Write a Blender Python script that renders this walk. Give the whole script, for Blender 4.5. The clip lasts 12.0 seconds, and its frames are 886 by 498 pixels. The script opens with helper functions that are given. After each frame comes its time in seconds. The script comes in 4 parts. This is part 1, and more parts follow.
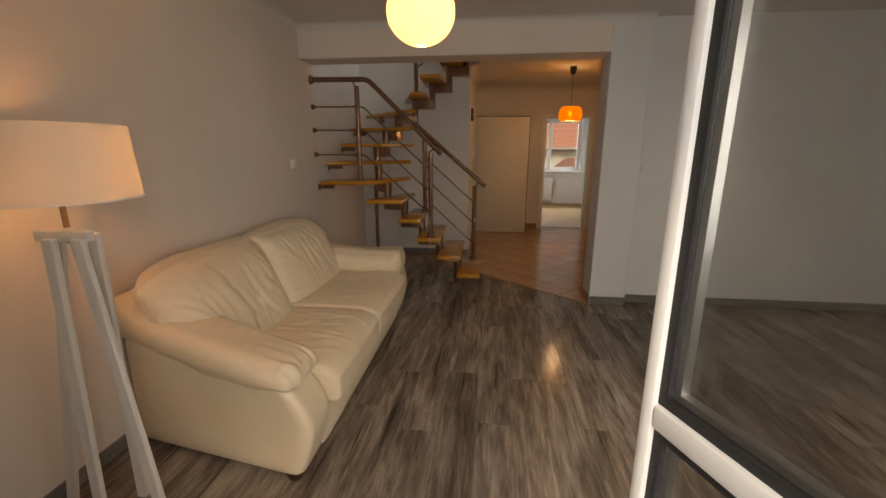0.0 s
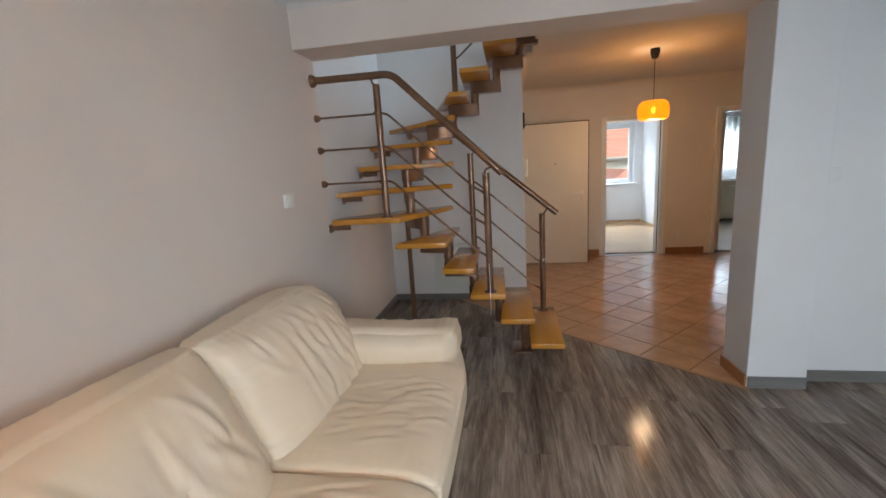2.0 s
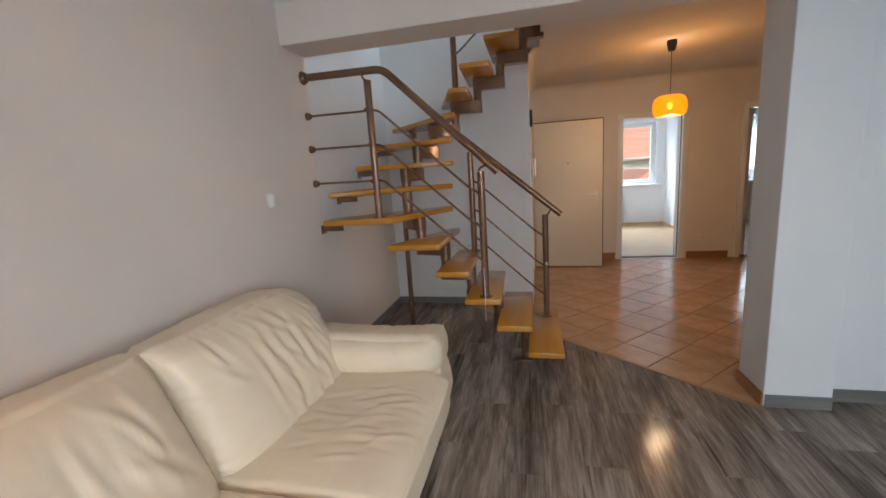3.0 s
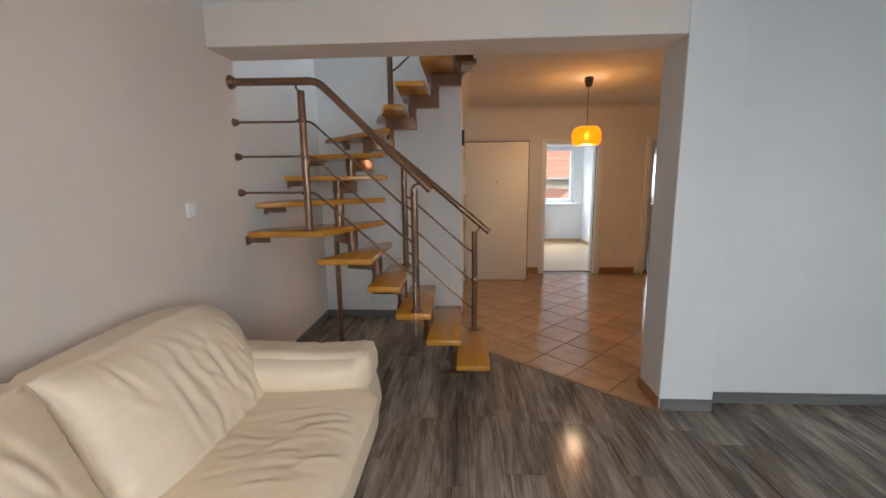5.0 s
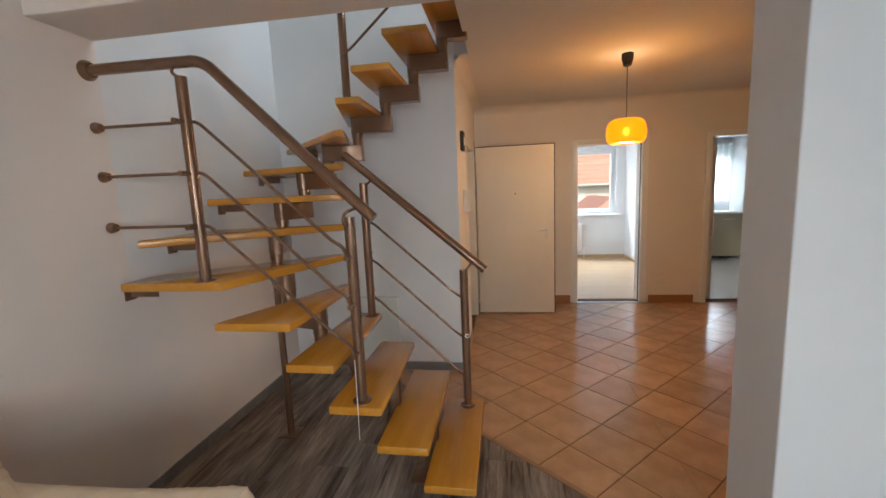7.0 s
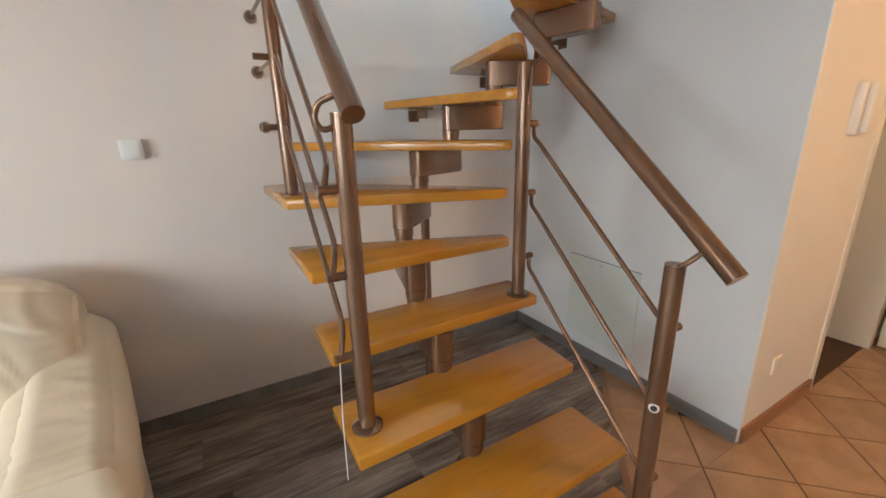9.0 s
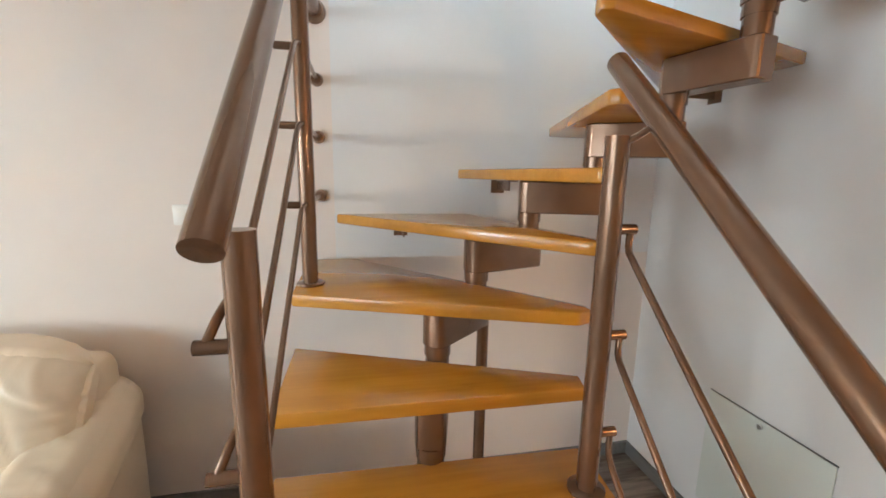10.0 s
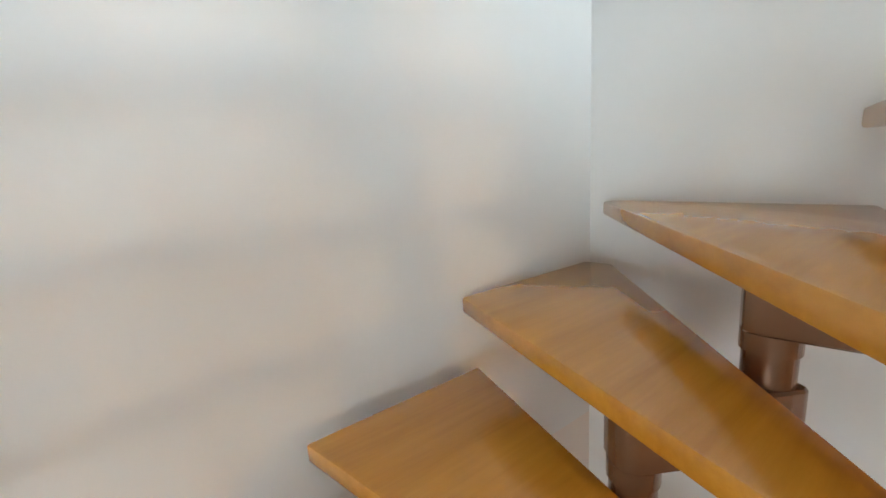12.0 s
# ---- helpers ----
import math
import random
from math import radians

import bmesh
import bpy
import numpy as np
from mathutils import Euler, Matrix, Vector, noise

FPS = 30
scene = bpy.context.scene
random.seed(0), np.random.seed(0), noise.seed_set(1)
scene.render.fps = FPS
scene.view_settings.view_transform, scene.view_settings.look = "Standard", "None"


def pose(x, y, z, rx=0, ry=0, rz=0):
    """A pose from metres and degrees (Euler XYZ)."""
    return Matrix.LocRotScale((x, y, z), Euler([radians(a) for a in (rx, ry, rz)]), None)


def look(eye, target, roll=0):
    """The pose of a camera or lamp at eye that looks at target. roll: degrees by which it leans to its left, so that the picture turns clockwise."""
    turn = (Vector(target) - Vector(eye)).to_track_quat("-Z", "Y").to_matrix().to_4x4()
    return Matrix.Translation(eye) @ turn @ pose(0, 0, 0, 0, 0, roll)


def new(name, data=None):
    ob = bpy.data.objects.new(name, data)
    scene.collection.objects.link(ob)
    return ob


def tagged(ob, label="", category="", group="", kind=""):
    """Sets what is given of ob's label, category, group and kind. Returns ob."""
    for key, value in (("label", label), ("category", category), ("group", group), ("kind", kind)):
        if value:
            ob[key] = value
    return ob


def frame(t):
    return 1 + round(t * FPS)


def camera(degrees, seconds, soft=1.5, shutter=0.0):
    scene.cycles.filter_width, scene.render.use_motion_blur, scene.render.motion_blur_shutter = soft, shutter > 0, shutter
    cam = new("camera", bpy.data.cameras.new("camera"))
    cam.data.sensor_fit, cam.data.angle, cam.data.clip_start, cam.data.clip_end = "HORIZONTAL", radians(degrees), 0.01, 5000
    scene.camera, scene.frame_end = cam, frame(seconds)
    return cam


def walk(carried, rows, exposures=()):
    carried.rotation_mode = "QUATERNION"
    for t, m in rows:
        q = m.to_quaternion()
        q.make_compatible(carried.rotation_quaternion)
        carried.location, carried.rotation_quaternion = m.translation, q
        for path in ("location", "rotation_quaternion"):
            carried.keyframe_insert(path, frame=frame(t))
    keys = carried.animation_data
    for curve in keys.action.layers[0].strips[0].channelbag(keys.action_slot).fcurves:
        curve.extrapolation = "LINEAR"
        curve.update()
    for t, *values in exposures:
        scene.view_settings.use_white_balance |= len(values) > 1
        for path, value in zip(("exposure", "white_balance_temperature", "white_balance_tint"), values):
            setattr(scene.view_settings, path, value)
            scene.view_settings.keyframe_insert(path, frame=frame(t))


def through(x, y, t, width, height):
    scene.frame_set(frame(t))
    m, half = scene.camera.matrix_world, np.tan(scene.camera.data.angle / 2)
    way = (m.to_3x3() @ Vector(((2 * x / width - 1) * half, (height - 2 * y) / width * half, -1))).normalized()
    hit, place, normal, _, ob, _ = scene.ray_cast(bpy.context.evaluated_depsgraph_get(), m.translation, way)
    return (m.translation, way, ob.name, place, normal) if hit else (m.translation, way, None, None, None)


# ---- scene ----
cam = camera(95.1, 12.0, 1.6)
PATH = [
    (0, (1.767, 0.459, 1.442), (1.55, 2.391, 0.97), 0.1),
    (0.5, (1.686, 0.829, 1.426), (1.421, 2.763, 0.994), -0.4),
    (1, (1.636, 1.132, 1.425), (1.39, 3.074, 1.013), -1.4),
    (1.5, (1.456, 1.46, 1.41), (1.225, 3.406, 1.009), -2.6),
    (2, (1.344, 1.711, 1.442), (1.008, 3.647, 1.066), -3.6),
    (2.5, (1.399, 1.862, 1.411), (0.97, 3.771, 0.999), -4.0),
    (3, (1.516, 1.87, 1.413), (1.073, 3.787, 1.05), -3.7),
    (3.5, (1.516, 1.806, 1.438), (1.13, 3.741, 1.111), -2.8),
    (5.5, (1.518, 1.862, 1.483), (1.444, 3.835, 1.161), -0.5),
    (6, (1.621, 2.197, 1.515), (1.517, 4.174, 1.229), -1.2),
    (6.5, (1.714, 2.525, 1.515), (1.593, 4.505, 1.26), -1.8),
    (8.5, (2.188, 3.951, 1.395), (0.763, 5.245, 0.854), -1.7),
    (9, (2.128, 4.242, 1.372), (0.467, 5.203, 0.809), -1.2),
    (9.5, (1.975, 4.485, 1.409), (0.137, 5.108, 0.925), -0.5),
    (10, (1.786, 4.703, 1.494), (-0.144, 5.082, 1.136), 1.0),
    (10.5, (1.471, 4.742, 1.567), (-0.464, 5.157, 1.279), 0.5),
    (11, (1.203, 4.751, 1.74), (-0.68, 5.361, 1.455), -1.1),
    (11.5, (0.973, 4.831, 1.891), (-0.799, 5.696, 1.552), -2.0),
    (12, (0.796, 4.925, 2.016), (-0.798, 6.074, 1.645), -3.6),
]
EXPOSURES = [(0.0, -0.70, 9300, 16), (0.3, -0.32, 7450, 12), (0.6, -0.22, 7350, 11), (1.2, 0.1, 6500, 8), (2.5, 0.34, 6350, 8), (6.7, 0.5, 6600, 8), (8.5, 1.02, 6350, 5), (10.5, 1.46, 6550, 3), (12.0, 1.36, 6800, 4)]
walk(cam, [(t, look(eye, target, roll)) for t, eye, target, roll in PATH], EXPOSURES)

# ---- world and lights ----
world = bpy.data.worlds.new("world")
scene.world = world
world.use_nodes = True
wn = world.node_tree.nodes
sky = wn.new("ShaderNodeTexSky")
sky.sky_type, sky.sun_disc = "NISHITA", False
sky.sun_elevation, sky.sun_rotation = radians(38), radians(150)
sky.air_density, sky.dust_density = 1.5, 3.0
world.node_tree.links.new(sky.outputs[0], wn["Background"].inputs[0])
wn["Background"].inputs[1].default_value = 0.15

sun_data = bpy.data.lights.new("sun", "SUN")
sun_data.energy, sun_data.angle, sun_data.color = 2.6, radians(12), (1.0, 0.96, 0.9)
sun = new("sun", sun_data)
sun.matrix_world = look((0, -20, 16), (4, 0, 0))


def area(name, eye, target, w, h, power, colour):
    """Daylight through an opening."""
    d = bpy.data.lights.new(name, "AREA")
    d.shape, d.size, d.size_y, d.energy, d.color = "RECTANGLE", w, h, power, colour
    ob = new(name, d)
    ob.matrix_world = look(eye, target)
    return ob


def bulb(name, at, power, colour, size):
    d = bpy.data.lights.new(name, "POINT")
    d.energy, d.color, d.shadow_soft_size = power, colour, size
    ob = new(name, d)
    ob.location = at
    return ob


DAY = (0.76, 0.87, 1.0)
area("daylight_balcony_door", (1.96, -1.3, 2.2), (0.4, 2.4, 0.7), 2.4, 2.2, 190, DAY)
area("daylight_south_window", (4.2, 0.10, 1.5), (0.0, 1.8, 1.3), 2.2, 1.2, 34, DAY)
area("daylight_room_window", (3.45, 12.7, 3.1), (3.4, 11.2, 1.1), 1.6, 1.0, 250, DAY)
# Added light at an unseen side opening, to brighten the far room.
area("added_room_side_light", (1.80, 10.4, 1.5), (4.3, 10.6, 1.0), 1.0, 1.1, 26, DAY)
area("daylight_kitchen_window", (5.8, 12.7, 3.1), (5.7, 11.2, 1.1), 1.2, 1.0, 380, DAY)
area("daylight_upper_window", (4.62, 5.35, 3.95), (0.7, 6.1, 2.7), 1.2, 1.3, 62, (0.70, 0.85, 1.0))
# Two lights added outside the amber shade stand for the light it spills.
bulb("shade_spill_down", (2.85, 6.47, 1.80), 15, (1.0, 0.70, 0.42), 0.05)
bulb("shade_spill_up", (2.85, 6.47, 2.11), 4.5, (1.0, 0.50, 0.15), 0.11)
bulb("bulb_floor_lamp", (0.29, 1.72, 1.38), 12, (1.0, 0.49, 0.21), 0.03)
bulb("bulb_globe", (1.45, 2.40, 2.03), 9, (1.0, 0.62, 0.32), 0.05)
bulb("bulb_corridor", (0.6, 7.2, 2.2), 2, (1.0, 0.75, 0.4), 0.06)


# ---- materials ----
def base(name, colour, rough=0.6, metal=0.0):
    m = bpy.data.materials.new(name)
    m.use_nodes = True
    n, l = m.node_tree.nodes, m.node_tree.links
    b = n["Principled BSDF"]
    b.inputs["Base Color"].default_value = (*colour, 1)
    b.inputs["Roughness"].default_value = rough
    b.inputs["Metallic"].default_value = metal
    return m, n, l, b


def coords(n, l, scale, source="Object"):
    tc, mp = n.new("ShaderNodeTexCoord"), n.new("ShaderNodeMapping")
    mp.inputs["Scale"].default_value = scale
    l.new(tc.outputs[source], mp.inputs["Vector"])
    return mp


def noisy(n, l, vec, scale, detail=4.0, rough=0.55):
    t = n.new("ShaderNodeTexNoise")
    t.inputs["Scale"].default_value, t.inputs["Detail"].default_value, t.inputs["Roughness"].default_value = scale, detail, rough
    l.new(vec.outputs[0], t.inputs["Vector"])
    return t


def ramp(n, l, fac, stops):
    r = n.new("ShaderNodeValToRGB")
    while len(r.color_ramp.elements) < len(stops):
        r.color_ramp.elements.new(0.5)
    for e, (p, c) in zip(r.color_ramp.elements, stops):
        e.position, e.color = p, (*c, 1)
    l.new(fac, r.inputs[0])
    return r


def bump(n, l, b, height, strength, distance):
    k = n.new("ShaderNodeBump")
    k.inputs["Strength"].default_value, k.inputs["Distance"].default_value = strength, distance
    l.new(height, k.inputs["Height"])
    l.new(k.outputs[0], b.inputs["Normal"])
    return k


def tint(c, f):
    return tuple(min(1.0, v * f) for v in c)


def paint(name, colour, rough=0.75):
    """Rolled wall paint: faint blotches, roller texture."""
    m, n, l, b = base(name, colour, rough)
    v = coords(n, l, (1, 1, 1))
    big, fine = noisy(n, l, v, 1.3, 5), noisy(n, l, v, 90, 3)
    r = ramp(n, l, big.outputs[0], [(0.3, tint(colour, 0.95)), (0.7, tint(colour, 1.03))])
    l.new(r.outputs[0], b.inputs["Base Color"])
    add = n.new("ShaderNodeMath")
    add.operation = "MULTIPLY_ADD"
    add.inputs[1].default_value = 8.0
    l.new(big.outputs[0], add.inputs[0])
    l.new(fine.outputs[0], add.inputs[2])
    bump(n, l, b, add.outputs[0], 0.25, 0.0012)
    return m


def grain(name, dark, light, rough, along, spread=(0.25, 0.75), streak=9.0, bumpy=0.0004, piece=0.0, coat=0.0):
    """Wood grain that runs along the given axis of the object; piece: how far whole pieces differ."""
    m, n, l, b = base(name, light, rough)
    scale = [streak] * 3
    scale["xyz".index(along)] = streak * 0.07
    v = coords(n, l, scale)
    info = n.new("ShaderNodeObjectInfo")
    if piece:
        shift = n.new("ShaderNodeVectorMath")
        shift.operation = "SCALE"
        comb = n.new("ShaderNodeCombineXYZ")
        for i in range(3):
            l.new(info.outputs["Random"], comb.inputs[i])
        l.new(comb.outputs[0], shift.inputs[0])
        shift.inputs["Scale"].default_value = 37.0
        plus = n.new("ShaderNodeVectorMath")
        l.new(v.outputs[0], plus.inputs[0])
        l.new(shift.outputs[0], plus.inputs[1])
        v = plus
    a, c = noisy(n, l, v, 1.0, 8, 0.65), noisy(n, l, v, 7.0, 4)
    mix = n.new("ShaderNodeMath")
    mix.operation = "MULTIPLY_ADD"
    mix.inputs[1].default_value, mix.inputs[2].default_value = 0.3, -0.15
    l.new(c.outputs[0], mix.inputs[0])
    s = n.new("ShaderNodeMath")
    l.new(a.outputs[0], s.inputs[0])
    l.new(mix.outputs[0], s.inputs[1])
    mid = tuple((p + q) / 2 for p, q in zip(dark, light))
    r = ramp(n, l, s.outputs[0], [(spread[0], dark), (sum(spread) / 2, mid), (spread[1], light)])
    out = r.outputs[0]
    if piece:
        hsv = n.new("ShaderNodeHueSaturation")
        mr = n.new("ShaderNodeMapRange")
        mr.inputs["To Min"].default_value, mr.inputs["To Max"].default_value = 1 - piece, 1 + piece
        l.new(info.outputs["Random"], mr.inputs["Value"])
        l.new(mr.outputs[0], hsv.inputs["Value"])
        l.new(out, hsv.inputs["Color"])
        out = hsv.outputs[0]
    l.new(out, b.inputs["Base Color"])
    bump(n, l, b, s.outputs[0], 0.3, bumpy)
    b.inputs["Coat Weight"].default_value = coat
    b.inputs["Coat Roughness"].default_value = 0.12
    return m


WALL = paint("warm_white_wall_paint", (0.79, 0.71, 0.655))
# White wall paint with the blue of the daylight put into its colour.
WALL_COOL = paint("daylight_tinted_wall_paint", (0.73, 0.735, 0.745))
# On the west wall this whiter tone holds the light from upstairs.
WALL_STAIR = paint("white_stairwell_tone", (0.76, 0.755, 0.75))
WALL_HALL = paint("pale_peach_wall_paint", (0.79, 0.72, 0.64))
CEIL = paint("white_ceiling_paint", (0.72, 0.70, 0.68), 0.85)
WHITE = base("white_lacquer", (0.80, 0.79, 0.76), 0.35)[0]
PVC = base("white_window_plastic", (0.74, 0.75, 0.76), 0.35)[0]
BLACK = base("black_rubber", (0.015, 0.015, 0.017), 0.6)[0]
DOORPAINT = paint("cream_door_lacquer", (0.76, 0.70, 0.60), 0.45)


def driftwood():
    """Laminate with a weathered print: long fibres, broad worn patches, dark cracks."""
    m, n, l, b = base("grey_oak_laminate", (0.2, 0.16, 0.13), 0.15)
    info, shift, plus = n.new("ShaderNodeObjectInfo"), n.new("ShaderNodeVectorMath"), {}
    comb = n.new("ShaderNodeCombineXYZ")
    for i in range(3):
        l.new(info.outputs["Random"], comb.inputs[i])
    shift.operation, shift.inputs["Scale"].default_value = "SCALE", 41.0
    l.new(comb.outputs[0], shift.inputs[0])
    for key, scale in (("fibre", (75, 5.0, 75)), ("patch", (16, 2.2, 16)), ("cloud", (3.5, 1.1, 3.5)), ("crack", (26, 1.1, 26))):
        v, p = coords(n, l, scale), n.new("ShaderNodeVectorMath")
        l.new(v.outputs[0], p.inputs[0])
        l.new(shift.outputs[0], p.inputs[1])
        plus[key] = p
    fibre, patch = noisy(n, l, plus["fibre"], 1.0, 6, 0.7), noisy(n, l, plus["patch"], 1.0, 5, 0.6)
    cloud, crack = noisy(n, l, plus["cloud"], 1.0, 2), noisy(n, l, plus["crack"], 1.0, 3)
    patch.inputs["Distortion"].default_value = 0.8
    last = None
    for node, weight, first in ((fibre, 0.60, -0.24), (patch, 0.80, 0), (cloud, 0.32, 0)):
        k = n.new("ShaderNodeMath")
        k.operation, k.inputs[1].default_value, k.inputs[2].default_value = "MULTIPLY_ADD", weight, first
        l.new(node.outputs[0], k.inputs[0])
        if last:
            l.new(last.outputs[0], k.inputs[2])
        last = k
    r = ramp(n, l, last.outputs[0], [(0.42, (0.100, 0.076, 0.060)), (0.58, (0.185, 0.146, 0.118)), (0.70, (0.268, 0.220, 0.183)), (0.86, (0.39, 0.335, 0.285))])
    dark = ramp(n, l, crack.outputs[0], [(0.30, (0.45, 0.42, 0.40)), (0.38, (1, 1, 1))])
    mix, hsv, mr = n.new("ShaderNodeMix"), n.new("ShaderNodeHueSaturation"), n.new("ShaderNodeMapRange")
    mix.data_type, mix.blend_type, mix.inputs["Factor"].default_value = "RGBA", "MULTIPLY", 1.0
    l.new(r.outputs[0], mix.inputs["A"])
    l.new(dark.outputs[0], mix.inputs["B"])
    mr.inputs["To Min"].default_value, mr.inputs["To Max"].default_value = 0.86, 1.14
    l.new(info.outputs["Random"], mr.inputs["Value"])
    l.new(mr.outputs[0], hsv.inputs["Value"])
    l.new(mix.outputs["Result"], hsv.inputs["Color"])
    l.new(hsv.outputs[0], b.inputs["Base Color"])
    b.inputs["Specular IOR Level"].default_value = 0.18
    bump(n, l, b, last.outputs[0], 0.2, 0.0005)
    return m


LAMINATE = driftwood()
JOINT = base("dark_floor_joint", (0.07, 0.058, 0.048), 0.8)[0]
SKIRT = grain("grey_skirting_foil", (0.12, 0.115, 0.11), (0.24, 0.23, 0.22), 0.5, "x", (0.3, 0.7), 9.0)
BEECH = grain("honey_varnished_beech", (0.44, 0.178, 0.018), (0.63, 0.292, 0.036), 0.25, "y", (0.25, 0.75), 11.0, 0.0002, 0.07, 0.5)
OAK_DARK = grain("dark_brown_mat", (0.04, 0.02, 0.012), (0.09, 0.045, 0.025), 0.9, "x")


def metal_paint():
    m, n, l, b = base("bronze_metallic_lacquer", (0.21, 0.12, 0.072), 0.26, 0.60)
    v = coords(n, l, (1, 1, 1))
    t = noisy(n, l, v, 6, 4)
    r = ramp(n, l, t.outputs[0], [(0.3, (0.190, 0.104, 0.061)), (0.7, (0.260, 0.148, 0.091))])
    l.new(r.outputs[0], b.inputs["Base Color"])
    b.inputs["Coat Weight"].default_value, b.inputs["Coat Roughness"].default_value = 0.35, 0.12
    f = noisy(n, l, v, 400, 2)
    bump(n, l, b, f.outputs[0], 0.15, 0.0003)
    return m


BRONZE = metal_paint()


def tile_mat():
    m, n, l, b = base("terracotta_tile_glaze", (0.5, 0.27, 0.14), 0.15)
    v = coords(n, l, (1, 1, 1))
    info = n.new("ShaderNodeObjectInfo")
    t, f = noisy(n, l, v, 5, 6, 0.6), noisy(n, l, v, 60, 3)
    r = ramp(n, l, t.outputs[0], [(0.3, (0.37, 0.205, 0.105)), (0.55, (0.47, 0.275, 0.15)), (0.75, (0.55, 0.34, 0.20))])
    hsv, mr = n.new("ShaderNodeHueSaturation"), n.new("ShaderNodeMapRange")
    mr.inputs["To Min"].default_value, mr.inputs["To Max"].default_value = 0.9, 1.1
    l.new(info.outputs["Random"], mr.inputs["Value"])
    l.new(mr.outputs[0], hsv.inputs["Value"])
    l.new(r.outputs[0], hsv.inputs["Color"])
    l.new(hsv.outputs[0], b.inputs["Base Color"])
    add = n.new("ShaderNodeMath")
    l.new(t.outputs[0], add.inputs[0])
    l.new(f.outputs[0], add.inputs[1])
    b.inputs["Specular IOR Level"].default_value = 0.75
    bump(n, l, b, add.outputs[0], 0.22, 0.0006)
    return m


TILE = tile_mat()
TILE_BROWN = base("brown_skirting_tile", (0.33, 0.145, 0.06), 0.35)[0]
GROUT = paint("brown_grout", (0.11, 0.058, 0.034), 0.9)
TILE_PALE = paint("pale_grey_tile", (0.55, 0.55, 0.55), 0.25)
ROOMFLOOR = grain("light_oak_floor", (0.42, 0.275, 0.145), (0.56, 0.39, 0.23), 0.3, "x", (0.3, 0.7), 8.0)


def leather():
    m, n, l, b = base("cream_leather", (0.72, 0.62, 0.47), 0.38)
    v = coords(n, l, (1, 1, 1))
    big, cell = noisy(n, l, v, 3.5, 5), n.new("ShaderNodeTexVoronoi")
    cell.inputs["Scale"].default_value = 260
    l.new(v.outputs[0], cell.inputs["Vector"])
    r = ramp(n, l, big.outputs[0], [(0.3, (0.75, 0.625, 0.465)), (0.7, (0.84, 0.715, 0.56))])
    l.new(r.outputs[0], b.inputs["Base Color"])
    st = coords(n, l, (3.0, 7.0, 4.0))
    crease = noisy(n, l, st, 1.6, 3, 0.5)
    crease.inputs["Distortion"].default_value = 1.4
    s = n.new("ShaderNodeMath")
    s.operation = "MULTIPLY_ADD"
    s.inputs[1].default_value = 0.03
    l.new(cell.outputs["Distance"], s.inputs[0])
    l.new(crease.outputs[0], s.inputs[2])
    bump(n, l, b, s.outputs[0], 0.35, 0.004)
    return m


LEATHER = leather()


def glass_mat():
    m, n, l, b = base("clear_glass", (0.86, 0.87, 0.86), 0.0)
    b.inputs["Transmission Weight"].default_value, b.inputs["IOR"].default_value = 1.0, 1.02
    b.inputs["Specular IOR Level"].default_value = 1.0
    b.inputs["Coat Weight"].default_value, b.inputs["Coat Roughness"].default_value = 0.8, 0.0
    return m


GLASS = glass_mat()


def glow(name, colour, strength, body):
    m, n, l, b = base(name, body, 0.5)
    b.inputs["Emission Color"].default_value, b.inputs["Emission Strength"].default_value = (*colour, 1), strength
    return m


def shade_mat(name, colour, through):
    """Cloth or plastic that lets the bulb's light through."""
    m, n, l, b = base(name, colour, 0.8)
    t, mix = n.new("ShaderNodeBsdfTranslucent"), n.new("ShaderNodeMixShader")
    t.inputs["Color"].default_value, mix.inputs[0].default_value = (*colour, 1), through
    l.new(b.outputs[0], mix.inputs[1])
    l.new(t.outputs[0], mix.inputs[2])
    l.new(mix.outputs[0], n["Material Output"].inputs[0])
    return m


SHADE_CLOTH = shade_mat("white_shade_cloth", (0.82, 0.76, 0.70), 0.35)
GLOBE = glow("pleated_paper_lit", (1.0, 0.66, 0.30), 1.25, (0.8, 0.75, 0.65))
AMBER = glow("amber_glass_lit", (1.0, 0.27, 0.004), 1.0, (0.5, 0.16, 0.01))


def thin_shade(m, kind, colour, share):
    """Lets a share of the light through a glowing shade."""
    t, x = m.node_tree.nodes.new(kind), m.node_tree.nodes.new("ShaderNodeMixShader")
    t.inputs["Color"].default_value, x.inputs[0].default_value = (*colour, 1), share
    m.node_tree.links.new(m.node_tree.nodes["Principled BSDF"].outputs[0], x.inputs[1])
    m.node_tree.links.new(t.outputs[0], x.inputs[2])
    m.node_tree.links.new(x.outputs[0], m.node_tree.nodes["Material Output"].inputs[0])


thin_shade(AMBER, "ShaderNodeBsdfTransparent", (1.0, 0.50, 0.06), 0.22)
thin_shade(GLOBE, "ShaderNodeBsdfTranslucent", (0.95, 0.76, 0.52), 0.25)
FILAMENT = glow("lit_bulb", (1.0, 0.75, 0.35), 9.0, (1, 0.9, 0.7))
WOODWHITE = grain("white_painted_wood", (0.68, 0.66, 0.64), (0.80, 0.78, 0.76), 0.45, "z", (0.3, 0.7), 12.0)
DARKFOOT = base("dark_brown_foot", (0.05, 0.022, 0.012), 0.5)[0]
BRASS = base("dull_brass", (0.35, 0.22, 0.12), 0.4, 0.8)[0]
CHROME = base("brushed_steel", (0.6, 0.6, 0.6), 0.3, 1.0)[0]
ROOF = grain("red_clay_roof", (0.56, 0.25, 0.18), (0.70, 0.37, 0.29), 0.8, "x", (0.3, 0.7), 3.0)
